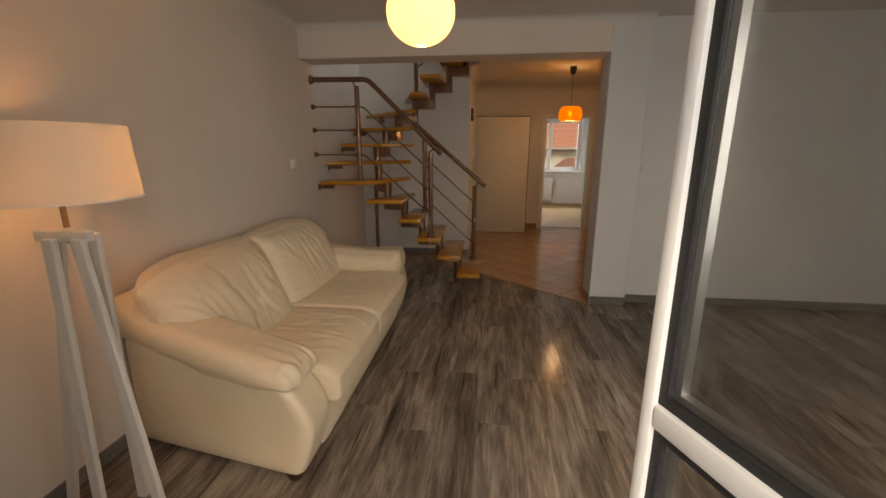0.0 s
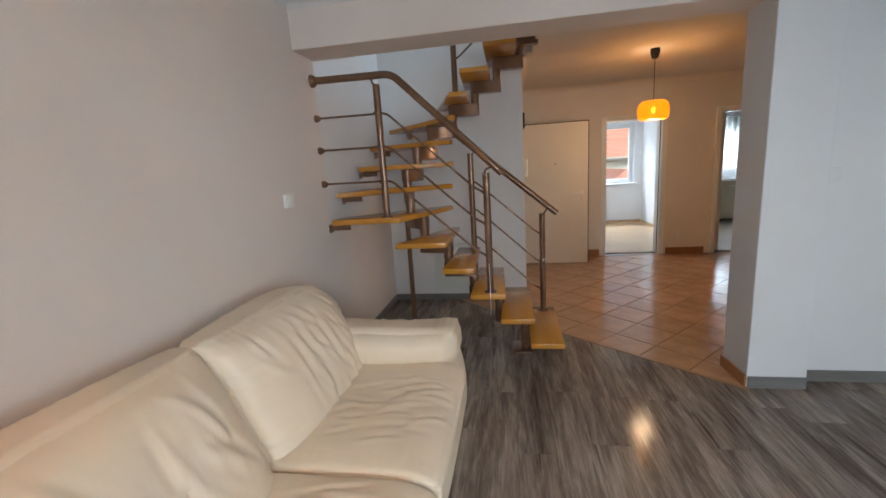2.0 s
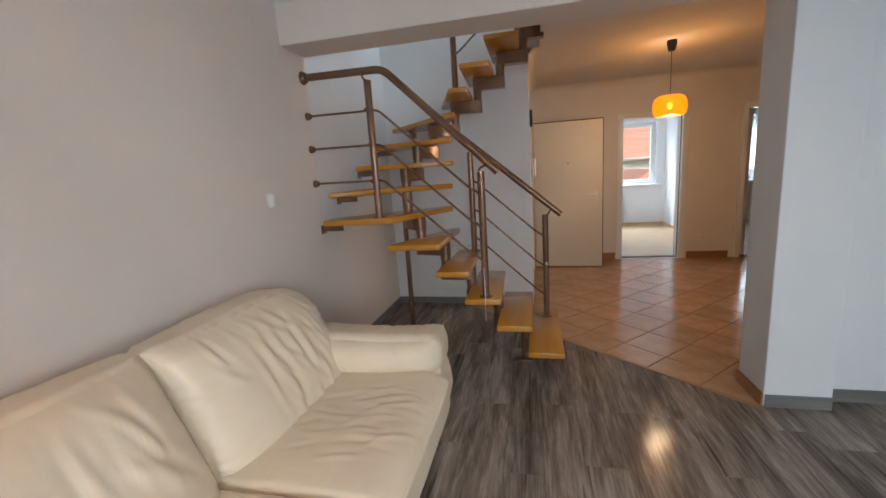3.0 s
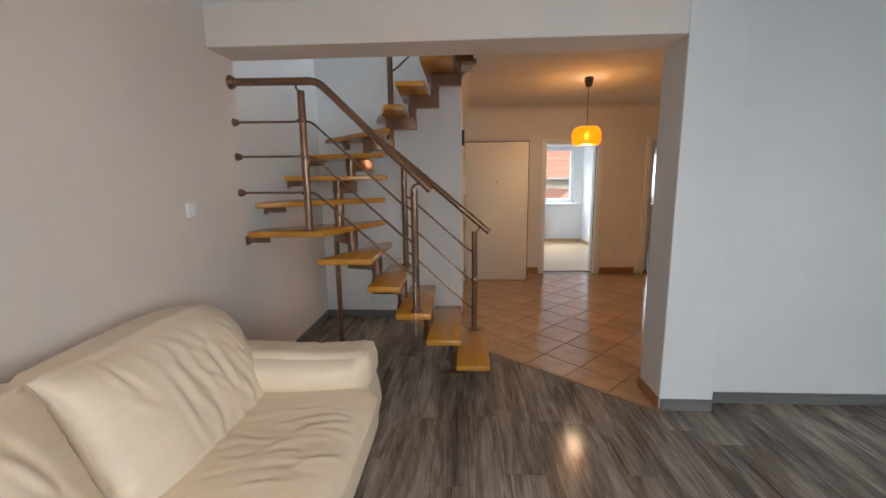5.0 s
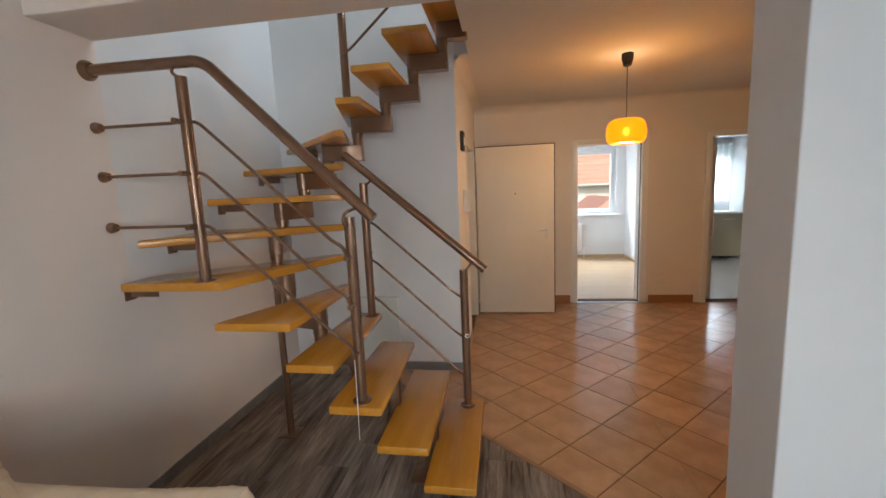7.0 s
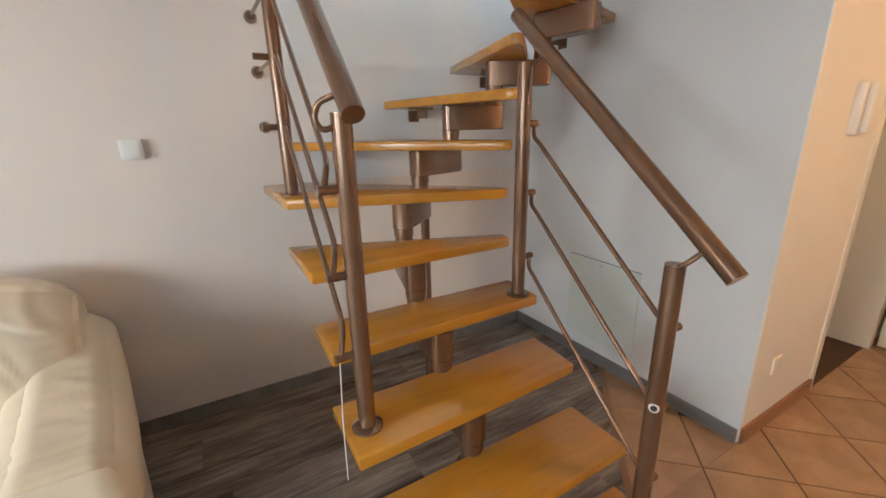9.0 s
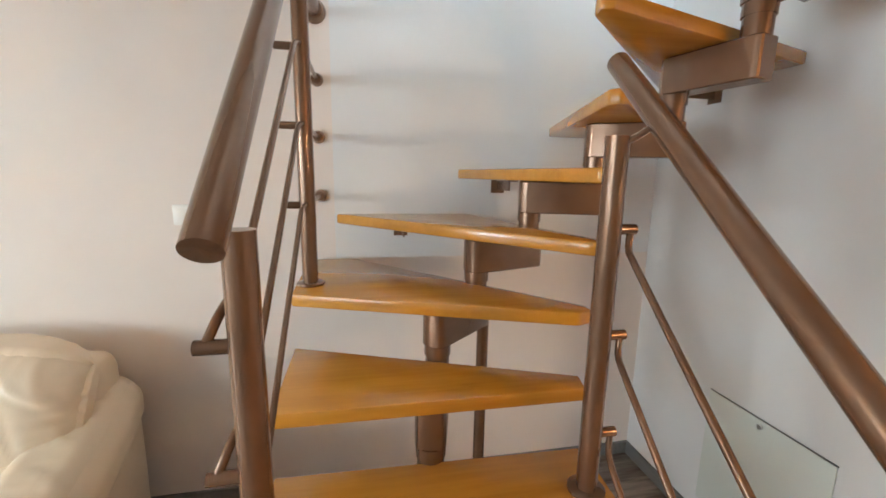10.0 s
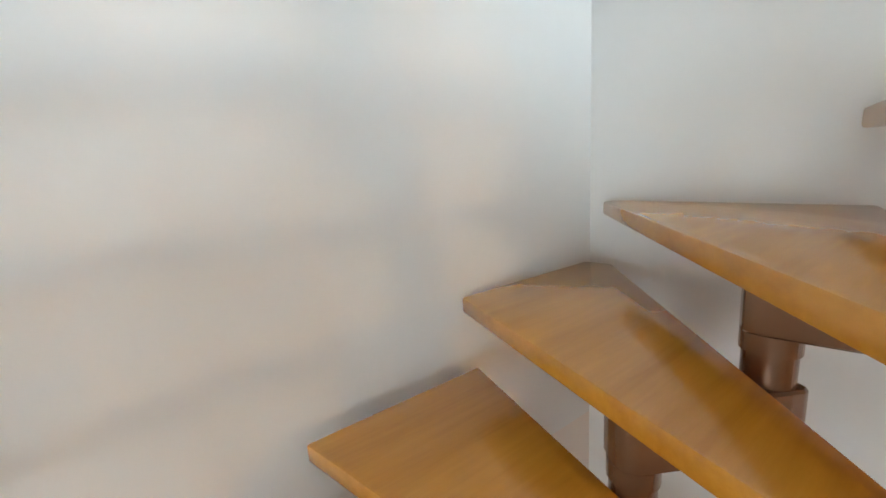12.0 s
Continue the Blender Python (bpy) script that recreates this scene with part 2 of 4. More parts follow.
PLASTER = paint("white_plaster_outside", (0.72, 0.72, 0.70), 0.9)
GRASS = paint("green_ground", (0.07, 0.10, 0.04), 0.95)
HATCH = paint("greenish_white_hatch", (0.70, 0.735, 0.69), 0.5)
KITCHEN = paint("grey_olive_cabinet", (0.34, 0.30, 0.22), 0.4)
CURTAIN = shade_mat("sheer_white_curtain", (0.85, 0.9, 0.9), 0.6)
YELLOW = paint("corridor_ochre_paint", (0.62, 0.46, 0.24))


# ---- mesh helpers ----
def box(bm, x0, x1, y0, y1, z0, z1):
    v = [bm.verts.new((x, y, z)) for x in (x0, x1) for y in (y0, y1) for z in (z0, z1)]
    for f in ((0, 1, 3, 2), (4, 6, 7, 5), (0, 4, 5, 1), (2, 3, 7, 6), (0, 2, 6, 4), (1, 5, 7, 3)):
        bm.faces.new([v[i] for i in f])
    return v


def bevelled(bm, width, segments=2):
    bmesh.ops.recalc_face_normals(bm, faces=bm.faces)
    bmesh.ops.bevel(bm, geom=[e for e in bm.edges if e.is_manifold and e.calc_face_angle(0) > 0.5], offset=width, segments=segments, affect="EDGES", profile=0.5)
    return bm


def mesh(name, bm, material, smooth=0):
    """smooth: the angle in degrees under which edges are shaded round; 0: flat."""
    bmesh.ops.recalc_face_normals(bm, faces=bm.faces)
    me = bpy.data.meshes.new(name)
    if smooth:
        for f in bm.faces:
            f.smooth = True
        for e in bm.edges:
            e.smooth = not (e.is_manifold and e.calc_face_angle(0) > radians(smooth))
    bm.to_mesh(me)
    bm.free()
    me.materials.append(material)
    return me


def setting(name, bm, material, label="", smooth=0):
    return tagged(new(name, mesh(name, bm, material, smooth)), label, kind="structure")


def part(name, bm, material, parent, label="", smooth=35):
    ob = new(name, mesh(name, bm, material, smooth))
    ob.parent = parent
    if label:
        ob["label"] = label
    return ob


def thing(name, at, label, category, group="", turn=0.0):
    ob = new(name)
    ob.location = at
    ob.rotation_euler[2] = radians(turn)
    return tagged(ob, label, category, group)


def boxes(*lots, bevel=0.0):
    bm = bmesh.new()
    for b in lots:
        box(bm, *b)
    return bevelled(bm, bevel) if bevel else bm


def tube(bm, points, r, n=14, caps=True):
    """A round bar along the points; r: one radius or one a point."""
    pts = [Vector(p) for p in points]
    rs = r if isinstance(r, (list, tuple)) else [r] * len(pts)
    rings, side = [], None
    for i, p in enumerate(pts):
        d = (pts[min(i + 1, len(pts) - 1)] - pts[max(i - 1, 0)]).normalized()
        side = (side - d * side.dot(d)).normalized() if side else (d.orthogonal().normalized())
        up = d.cross(side)
        rings.append([bm.verts.new(p + rs[i] * (math.cos(a) * side + math.sin(a) * up)) for a in [2 * math.pi * k / n for k in range(n)]])
    for a, b in zip(rings, rings[1:]):
        for k in range(n):
            bm.faces.new((a[k], a[(k + 1) % n], b[(k + 1) % n], b[k]))
    if caps:
        bm.faces.new(rings[0][::-1])
        bm.faces.new(rings[-1])
    return bm


def bar(points, r, n=14):
    return tube(bmesh.new(), points, r, n)


def smooth_path(points, k=5, reach=0.05):
    """Rounds the corners of a path."""
    pts, out = [Vector(p) for p in points], []
    for i, p in enumerate(pts):
        if i in (0, len(pts) - 1):
            out.append(p)
            continue
        a, b = pts[i - 1] - p, pts[i + 1] - p
        c = min(reach, a.length / 2.1, b.length / 2.1)
        a, b = p + a.normalized() * c, p + b.normalized() * c
        out += [(1 - s) ** 2 * a + 2 * s * (1 - s) * p + s * s * b for s in [j / k for j in range(k + 1)]]
    return out


def prism(poly, z0, z1, bevel=0.0):
    bm = bmesh.new()
    lo, hi = [bm.verts.new((x, y, z0)) for x, y in poly], [bm.verts.new((x, y, z1)) for x, y in poly]
    bm.faces.new(lo[::-1])
    bm.faces.new(hi)
    for i in range(len(poly)):
        j = (i + 1) % len(poly)
        bm.faces.new((lo[i], lo[j], hi[j], hi[i]))
    return bevelled(bm, bevel) if bevel else bm


def lathe(profile, n=32, ripple=0.0, ribs=0):
    """Turned about z from (radius, height) pairs; ripple: depth of upright pleats."""
    bm, rings = bmesh.new(), []
    for r, z in profile:
        rings.append([bm.verts.new(((r + ripple * math.cos(ribs * a) * min(1, r * 8)) * math.cos(a), (r + ripple * math.cos(ribs * a) * min(1, r * 8)) * math.sin(a), z)) for a in [2 * math.pi * k / n for k in range(n)]])
    for a, b in zip(rings, rings[1:]):
        for k in range(n):
            bm.faces.new((a[k], a[(k + 1) % n], b[(k + 1) % n], b[k]))
    return bm


def pillow(centre, half, r, n=14, warp=None):
    """A rounded box of soft stuff, one grid a side; warp moves each point."""
    bm, seen = bmesh.new(), {}
    h, c = Vector(half), Vector(centre)

    def vert(p):
        key = tuple(round(v, 5) for v in p)
        if key not in seen:
            q = Vector([p[i] * h[i] for i in range(3)])
            core = Vector([max(-(h[i] - r), min(h[i] - r, q[i])) for i in range(3)])
            d = q - core
            q = core + d.normalized() * r if d.length > 1e-9 else q
            q = warp(q, Vector(p)) if warp else q
            seen[key] = bm.verts.new(q + c)
        return seen[key]

    steps = [math.sin((2 * k / n - 1) * math.pi / 2) for k in range(n + 1)]
    for axis in range(3):
        for sign in (-1, 1):
            for i in range(n):
                for j in range(n):
                    quad = []
                    for a, b in ((i, j), (i + 1, j), (i + 1, j + 1), (i, j + 1)):
                        p = [0, 0, 0]
                        p[axis], p[(axis + 1) % 3], p[(axis + 2) % 3] = sign, steps[a], steps[b]
                        quad.append(vert(p))
                    if len(set(quad)) > 2:
                        bm.faces.new(quad if sign > 0 else quad[::-1])
    return bm


# ---- floors ----
FLIP = [(2.76, 4.27), (1.73, 5.16), (0.75, 6.11)]  # where laminate meets tile


def cut(poly, a, b):
    """The part of a polygon right of the line from a to b."""
    out = []
    s = [(b[0] - a[0]) * (p[1] - a[1]) - (b[1] - a[1]) * (p[0] - a[0]) for p in poly]
    for i in range(len(poly)):
        p, q, sp, sq = poly[i], poly[(i + 1) % len(poly)], s[i], s[(i + 1) % len(poly)]
        if sp <= 0:
            out.append(p)
        if (sp < 0 < sq) or (sq < 0 < sp):
            t = sp / (sp - sq)
            out.append((p[0] + t * (q[0] - p[0]), p[1] + t * (q[1] - p[1])))
    return out


def clip_box(poly, x0, x1, y0, y1):
    for a, b in (((x0, 0), (x0, 1)), ((x1, 1), (x1, 0)), ((1, y0), (0, y0)), ((0, y1), (1, y1))):
        poly = cut(poly, a, b)
        if len(poly) < 3:
            return []
    return poly


def size(poly):
    return abs(sum(p[0] * q[1] - q[0] * p[1] for p, q in zip(poly, poly[1:] + poly[:1]))) / 2


floor = setting("floor", boxes((-0.2, 6.4, -0.1, 12.0, -0.25, -0.012)), JOINT, "dark screed under the floor covering")
tile_floor = setting("tile_floor", prism([(2.76, 4.27), (3.0, 4.5), (5.4, 4.5), (5.4, 8.4), (1.2, 8.4), (1.2, 6.2), (0.66, 6.2), (1.73, 5.16)], -0.011, -0.004), GROUT, "terracotta tiles laid diagonally with brown grout")
setting("floor_room", boxes((2.0, 4.33, 8.40, 11.8, -0.011, 0.0)), ROOMFLOOR, "light oak floor of the far room")
setting("floor_kitchen", boxes((4.45, 6.3, 8.40, 11.8, -0.011, 0.0)), TILE_PALE, "pale grey kitchen tiles")
setting("floor_corridor", boxes((-0.1, 1.29, 6.6, 8.2, -0.011, 0.0)), OAK_DARK, "dark brown mat outside the entrance")
bm = bmesh.new()
for a, b in ((FLIP[0], FLIP[1]), (FLIP[1], FLIP[2])):
    d = (Vector(b) - Vector(a)).normalized()
    m = Vector((d.y, -d.x)) * 0.014
    q = [Vector(a) - m, Vector(b) - m, Vector(b) + m, Vector(a) + m]
    lo, hi = [bm.verts.new((*p, -0.005)) for p in q], [bm.verts.new((*p, 0.004)) for p in q]
    bm.faces.new(hi)
    for i in range(4):
        bm.faces.new((lo[i], lo[(i + 1) % 4], hi[(i + 1) % 4], hi[i]))
setting("trim", bm, base("tan_cork_strip", (0.30, 0.16, 0.075), 0.6)[0], "tan strip between laminate and tiles")

# ---- walls ----
H = 2.54
setting("wall_west_living", boxes((-0.2, 0, -0.1, 4.58, 0, H + 0.3), (-0.2, 0, 4.58, 6.3, 0, 1.13)), WALL, "beige painted living room wall")
# Same wall as below and beside it; upstairs light is put into the colour.
setting("wall_west_stair", boxes((-0.2, 0, 4.58, 6.3, 1.13, 5.2)), WALL_STAIR, "stairwell wall, its upper part whitened for the light from upstairs")
setting("beam", boxes((0, 2.76, 4.30, 4.582, 2.255, H + 0.3), bevel=0.006), WALL, "painted beam over the wide opening")
setting("pillar", boxes((2.76, 3.09, 4.30, 4.592, 0, H + 0.3), bevel=0.006), WALL_COOL, "painted pillar at the opening")
setting("wall_north_living", boxes((3.09, 6.4, 4.40, 4.588, 0, H + 0.3)), WALL_COOL, "white painted living room wall")
setting("wall_east_living", boxes((6.2, 6.4, 0.12, 4.40, 0, H + 0.3)), WALL_COOL, "white painted living room wall")
setting("wall_south", boxes((0, 1.50, 0.12, 0.38, 0, H + 0.3), (1.50, 2.42, 0.12, 0.38, 2.20, H + 0.3), (2.42, 3.05, 0.12, 0.38, 0, H + 0.3),
                            (3.05, 5.35, 0.12, 0.38, 0, 0.85), (3.05, 5.35, 0.12, 0.38, 2.15, H + 0.3), (5.35, 6.2, 0.12, 0.38, 0, H + 0.3)), WALL_COOL, "white outer wall with balcony door and window")
setting("wall_stair_north", boxes((0, 1.486, 6.11, 6.30, 0, 5.2), (1.486, 4.6, 6.11, 6.30, H + 0.31, 5.2)), WALL_STAIR, "white wall behind the staircase")
setting("wall_hall_west", boxes((1.30, 1.49, 6.114, 6.83, 0, H + 0.3), (1.30, 1.49, 6.83, 7.70, 2.0, H + 0.3), (1.30, 1.49, 7.70, 8.22, 0, H + 0.3), bevel=0.004), WALL_HALL, "peach painted hall wall with the entrance opening")
setting("wall_hall_north", boxes((1.30, 2.755, 8.22, 8.40, 0, H + 0.3), (2.755, 3.545, 8.22, 8.40, 2.02, H + 0.3), (3.545, 4.30, 8.22, 8.40, 0, H + 0.3),
                                 (4.30, 5.05, 8.22, 8.40, 2.04, H + 0.3), (5.05, 5.6, 8.22, 8.40, 0, H + 0.3)), WALL_HALL, "peach painted hall wall with two doorways")
setting("wall_hall_east", boxes((5.4, 5.6, 4.588, 8.22, 0, H + 0.3)), WALL_HALL, "peach painted hall wall")
setting("wall_corridor", boxes((-0.2, 1.30, 6.42, 6.6, 0, 2.5), (-0.2, -0.1, 6.6, 8.2, 0, 2.5), (-0.2, 1.30, 8.2, 8.4, 0, 2.5)), YELLOW, "ochre wall outside the entrance")
setting("wall_room", boxes((4.33, 4.45, 8.40, 12.0, 0, H), (1.9, 2.0, 8.40, 9.8, 0, H), (1.9, 2.0, 11.0, 12.0, 0, H), (1.9, 2.0, 9.8, 11.0, 0, 0.9), (1.9, 2.0, 9.8, 11.0, 2.2, H), (2.0, 2.75, 11.75, 12.0, 0, H), (2.75, 4.15, 11.75, 12.0, 0, 0.92),
                           (2.75, 4.15, 11.75, 12.0, 2.25, H), (4.15, 4.33, 11.75, 12.0, 0, H)), WALL_COOL, "white walls of the far room")
setting("wall_kitchen", boxes((6.3, 6.4, 8.40, 12.0, 0, H), (4.45, 5.3, 11.75, 12.0, 0, H), (5.3, 6.3, 11.75, 12.0, 0, 1.1), (5.3, 6.3, 11.75, 12.0, 2.15, H)), WALL_COOL, "white kitchen walls")
setting("wall_upper", boxes((0, 4.6, 4.386, 4.58, H + 0.31, 5.2), (4.5, 4.6, 4.58, 4.8, H + 0.31, 5.2), (4.5, 4.6, 5.9, 6.11, H + 0.31, 5.2), (4.5, 4.6, 4.8, 5.9, H + 0.31, 3.3), (4.5, 4.6, 4.8, 5.9, 4.6, 5.2)), WALL_STAIR, "white walls upstairs")
setting("ceiling", boxes((0, 6.2, 0.38, 4.30, H, H + 0.3), (3.09, 6.2, 4.30, 4.40, H, H + 0.3)), CEIL, "white living room ceiling")
setting("ceiling_hall", boxes((1.60, 5.4, 4.60, 6.11, H, H + 0.3), (1.49, 5.4, 6.11, 8.22, H, H + 0.3)), CEIL, "white hall ceiling")
setting("ceiling_rooms", boxes((1.9, 6.4, 8.40, 12.0, H, H + 0.2), (-0.2, 1.3, 6.3, 8.4, 2.5, 2.6)), CEIL, "white ceilings of the far rooms")
setting("ceiling_upper", boxes((-0.2, 4.6, 4.38, 6.3, 5.0, 5.2)), CEIL, "white ceiling upstairs")
setting("floor_upper", boxes((1.66, 4.5, 4.60, 6.11, H + 0.302, H + 0.31)), ROOMFLOOR, "wooden floor upstairs")


def cove(name, a, b, inward, r=0.09):
    """Rounded plaster between wall and ceiling."""
    bm, rows = bmesh.new(), []
    for k in range(7):
        t = k / 6 * math.pi / 2
        off, z = r * (1 - math.cos(t)) , H - r + r * math.sin(t)
        rows.append([bm.verts.new((p[0] + inward[0] * (off + 0.001), p[1] + inward[1] * (off + 0.001), z - 0.001)) for p in (a, b)])
    for p, q in zip(rows, rows[1:]):
        bm.faces.new((p[0], p[1], q[1], q[0]))
    return setting(name, bm, CEIL if "living" in name else WALL_HALL, "rounded plaster cove", 60)


cove("trim_living_west", (0, 0.38), (0, 4.30), (1, 0), 0.05)
cove("trim_living_north", (0, 4.30), (3.09, 4.30), (0, -1), 0.05)
cove("trim_hall_north", (1.49, 8.22), (5.4, 8.22), (0, -1))
cove("trim_hall_west", (1.49, 6.11), (1.49, 8.22), (1, 0))

for n, b in enumerate(((0, 0.013, 0.38, 6.11, 0, 0.07), (0.013, 1.483, 6.097, 6.11, 0, 0.07), (2.765, 3.085, 4.287, 4.30, 0, 0.075), (3.09, 6.2, 4.387, 4.40, 0, 0.075),
                       (3.077, 3.09, 4.30, 4.387, 0, 0.075), (6.187, 6.2, 0.38, 4.387, 0, 0.075), (0.013, 1.50, 0.38, 0.393, 0, 0.075), (2.42, 6.187, 0.38, 0.393, 0, 0.075))):
    setting("baseboard", boxes(b, bevel=0.003), SKIRT, "grey laminate baseboard")
for b in ((2.747, 2.76, 4.30, 4.60, 0, 0.08), (1.49, 1.503, 6.115, 6.83, 0, 0.08), (2.44, 2.68, 8.205, 8.22, 0, 0.10), (3.64, 4.17, 8.205, 8.22, 0, 0.10),
          (1.503, 2.44, 8.205, 8.22, 0, 0.10), (5.385, 5.4, 4.6, 8.2, 0, 0.10)):
    setting("baseboard", boxes(b, bevel=0.003), TILE_BROWN, "brown tile skirting")
for b in ((2.0, 4.33, 11.738, 11.75, 0, 0.06), (4.318, 4.33, 8.40, 11.738, 0, 0.06)):
    setting("baseboard", boxes(b), ROOMFLOOR, "light wooden skirting")

# door frames
for x0, x1, top in ((2.755, 3.545, 2.02), (4.30, 5.05, 2.04)):
    setting("door_frame", boxes((x0 - 0.055, x0 + 0.014, 8.200, 8.43, 0, top + 0.05), (x1 - 0.014, x1 + 0.055, 8.200, 8.43, 0, top + 0.05), (x0 + 0.014, x1 - 0.014, 8.200, 8.43, top - 0.014, top + 0.05), bevel=0.004), WHITE, "white painted door frame")
# A thin black strip draws the shadow line of the right jamb's rebate.
setting("rebate_shade", boxes((3.523, 3.531, 8.262, 8.272, 0.004, 2.006)), BLACK, "dark strip for the shade in the door frame's rebate")
setting("door_sill", boxes((2.755, 3.545, 8.20, 8.25, -0.004, 0.004)), CHROME, "thin metal threshold")
setting("entrance_frame", boxes((1.285, 1.515, 7.66, 7.718, 0, 2.03), (1.285, 1.498, 6.82, 6.87, 0, 2.012), (1.285, 1.498, 6.87, 7.66, 1.95, 2.012), bevel=0.003), DOORPAINT, "cream painted entrance door frame")

# ---- entrance door, wide open ----
door = thing("door_1", (1.53, 7.735, 0), "cream lacquered entrance door, open into the tiled hall", "door")
part("leaf", boxes((0, 0.895, 0, 0.045, 0.012, 2.0), bevel=0.003), DOORPAINT, door)
# Dark strips stand for the shade in the gap round the leaf.
part("edge_gap", boxes((0, 0.905, 0.004, 0.034, 2.001, 2.010), (0.896, 0.905, 0.004, 0.035, 0.012, 2.0)), DARKFOOT, door, "dark strip for the shaded gap round the leaf")
part("peephole", tube(bmesh.new(), [(0.45, -0.004, 1.45), (0.45, 0.01, 1.45)], 0.009, 16), BLACK, door)
part("lock_plate", boxes((0.80, 0.83, -0.006, 0.001, 0.92, 1.06), bevel=0.002), WHITE, door)
part("handle", bar(smooth_path([(0.815, 0, 1.02), (0.815, -0.05, 1.02), (0.70, -0.055, 1.02)], 4, 0.02), 0.008), WHITE, door, "white lever handle")
for z in (0.35, 1.0, 1.75):
    part("hinge", bar([(-0.012, -0.006, z), (-0.012, -0.006, z + 0.09)], 0.008), CHROME, door)

# ---- windows ----


def window(name, x0, x1, y, z0, z1, posts, label, depth=0.06):
    w = tagged(new(name), label, kind="structure")
    f = 0.055
    part("window_frame", boxes((x0, x0 + f, y, y + depth, z0, z1), (x1 - f, x1, y, y + depth, z0, z1), (x0 + f, x1 - f, y, y + depth, z0, z0 + f), (x0 + f, x1 - f, y, y + depth, z1 - f, z1), bevel=0.004), PVC, w)
    edges = [x0 + f, *posts, x1 - f]
    for a, b in zip(edges, edges[1:]):
        g = 0.05
        part("sash", boxes((a + 0.004, a + g, y - 0.015, y + depth - 0.02, z0 + f, z1 - f), (b - g, b - 0.004, y - 0.015, y + depth - 0.02, z0 + f, z1 - f),
                           (a + g, b - g, y - 0.015, y + depth - 0.02, z0 + f, z0 + f + g), (a + g, b - g, y - 0.015, y + depth - 0.02, z1 - f - g, z1 - f), bevel=0.003), PVC, w)
        pane = part("pane", boxes((a + g, b - g, y + 0.012, y + 0.018, z0 + f + g, z1 - f - g)), GLASS, w, "clear window pane", 0)
        pane.visible_shadow = False
    return w


w = window("window_1", 2.75, 4.15, 11.82, 0.92, 2.25, [3.35], "white plastic window of the far room")
part("window_sill", boxes((2.70, 4.20, 11.62, 11.83, 0.885, 0.918), bevel=0.006), PVC, w)
# Frame for the added side opening that lets the extra light in.
setting("window_frame", boxes((1.93, 1.98, 9.8, 9.86, 0.9, 2.2), (1.93, 1.98, 10.94, 11.0, 0.9, 2.2), (1.93, 1.98, 9.86, 10.94, 0.9, 0.96), (1.93, 1.98, 9.86, 10.94, 2.14, 2.2), bevel=0.004), PVC, "white plastic frame of an added, unseen side window in the far room")
window("window_2", 5.3, 6.3, 11.82, 1.1, 2.15, [], "white plastic kitchen window")
window("window_3", 3.05, 5.35, 0.20, 0.85, 2.15, [4.2], "white plastic living room window")
setting("balcony_frame", boxes((1.50, 1.56, 0.16, 0.24, 0, 2.20), (2.36, 2.42, 0.16, 0.24, 0, 2.20), (1.56, 2.36, 0.16, 0.24, 2.14, 2.20), (1.50, 2.42, 0.14, 0.36, -0.011, 0.02), bevel=0.004), PVC, "white plastic frame of the balcony door")
setting("balcony", boxes((0.5, 6.2, -1.6, 0.12, -0.25, -0.02)), TILE_PALE, "tiled balcony floor")

# balcony door leaf, swung into the room: local x from the hinge to the free edge
leaf = thing("door_2", (2.40, 0.42, 0), "white plastic balcony door with glass panes, open into the living room", "door", turn=112.4)
L, T, S = 0.85, 0.072, 0.030
part("sash_frame", boxes((0, S, -T, 0, 0.02, 2.16), (L - S, L, -T, 0, 0.02, 2.16), (S, L - S, -T, 0, 0.02, 0.13), (S, L - S, -T, 0, 2.06, 2.16), (S, L - S, -T, 0, 0.925, 0.975), bevel=0.008), PVC, leaf)
for z0, z1 in ((0.13, 0.925), (0.975, 2.06)):
    s, g = S, 0.020
    part("gasket", boxes((s, s + g, -T + 0.012, -0.012, z0, z1), (L - s - g, L - s, -T + 0.012, -0.012, z0, z1), (s + g, L - s - g, -T + 0.012, -0.012, z0, z0 + g), (s + g, L - s - g, -T + 0.012, -0.012, z1 - g, z1)), BLACK, leaf, "black rubber gasket", 0)
    # The spacer also stands for the pale reflected band along the glass edge.
    part("spacer", boxes((s + g, s + g + 0.014, -0.046, -0.026, z0 + g, z1 - g), (L - s - g - 0.014, L - s - g, -0.046, -0.026, z0 + g, z1 - g), (s + g + 0.014, L - s - g - 0.014, -0.046, -0.026, z0 + g, z0 + g + 0.014)), CHROME, leaf, "grey metal glazing spacer, also drawing the pale reflection beside the gasket", 0)
    for y in (-0.048, -0.024):
        p = part("pane", boxes((s + g, L - s - g, y, y + 0.004, z0 + g, z1 - g)), GLASS, leaf, "clear glass pane", 0)
        p.visible_shadow = False

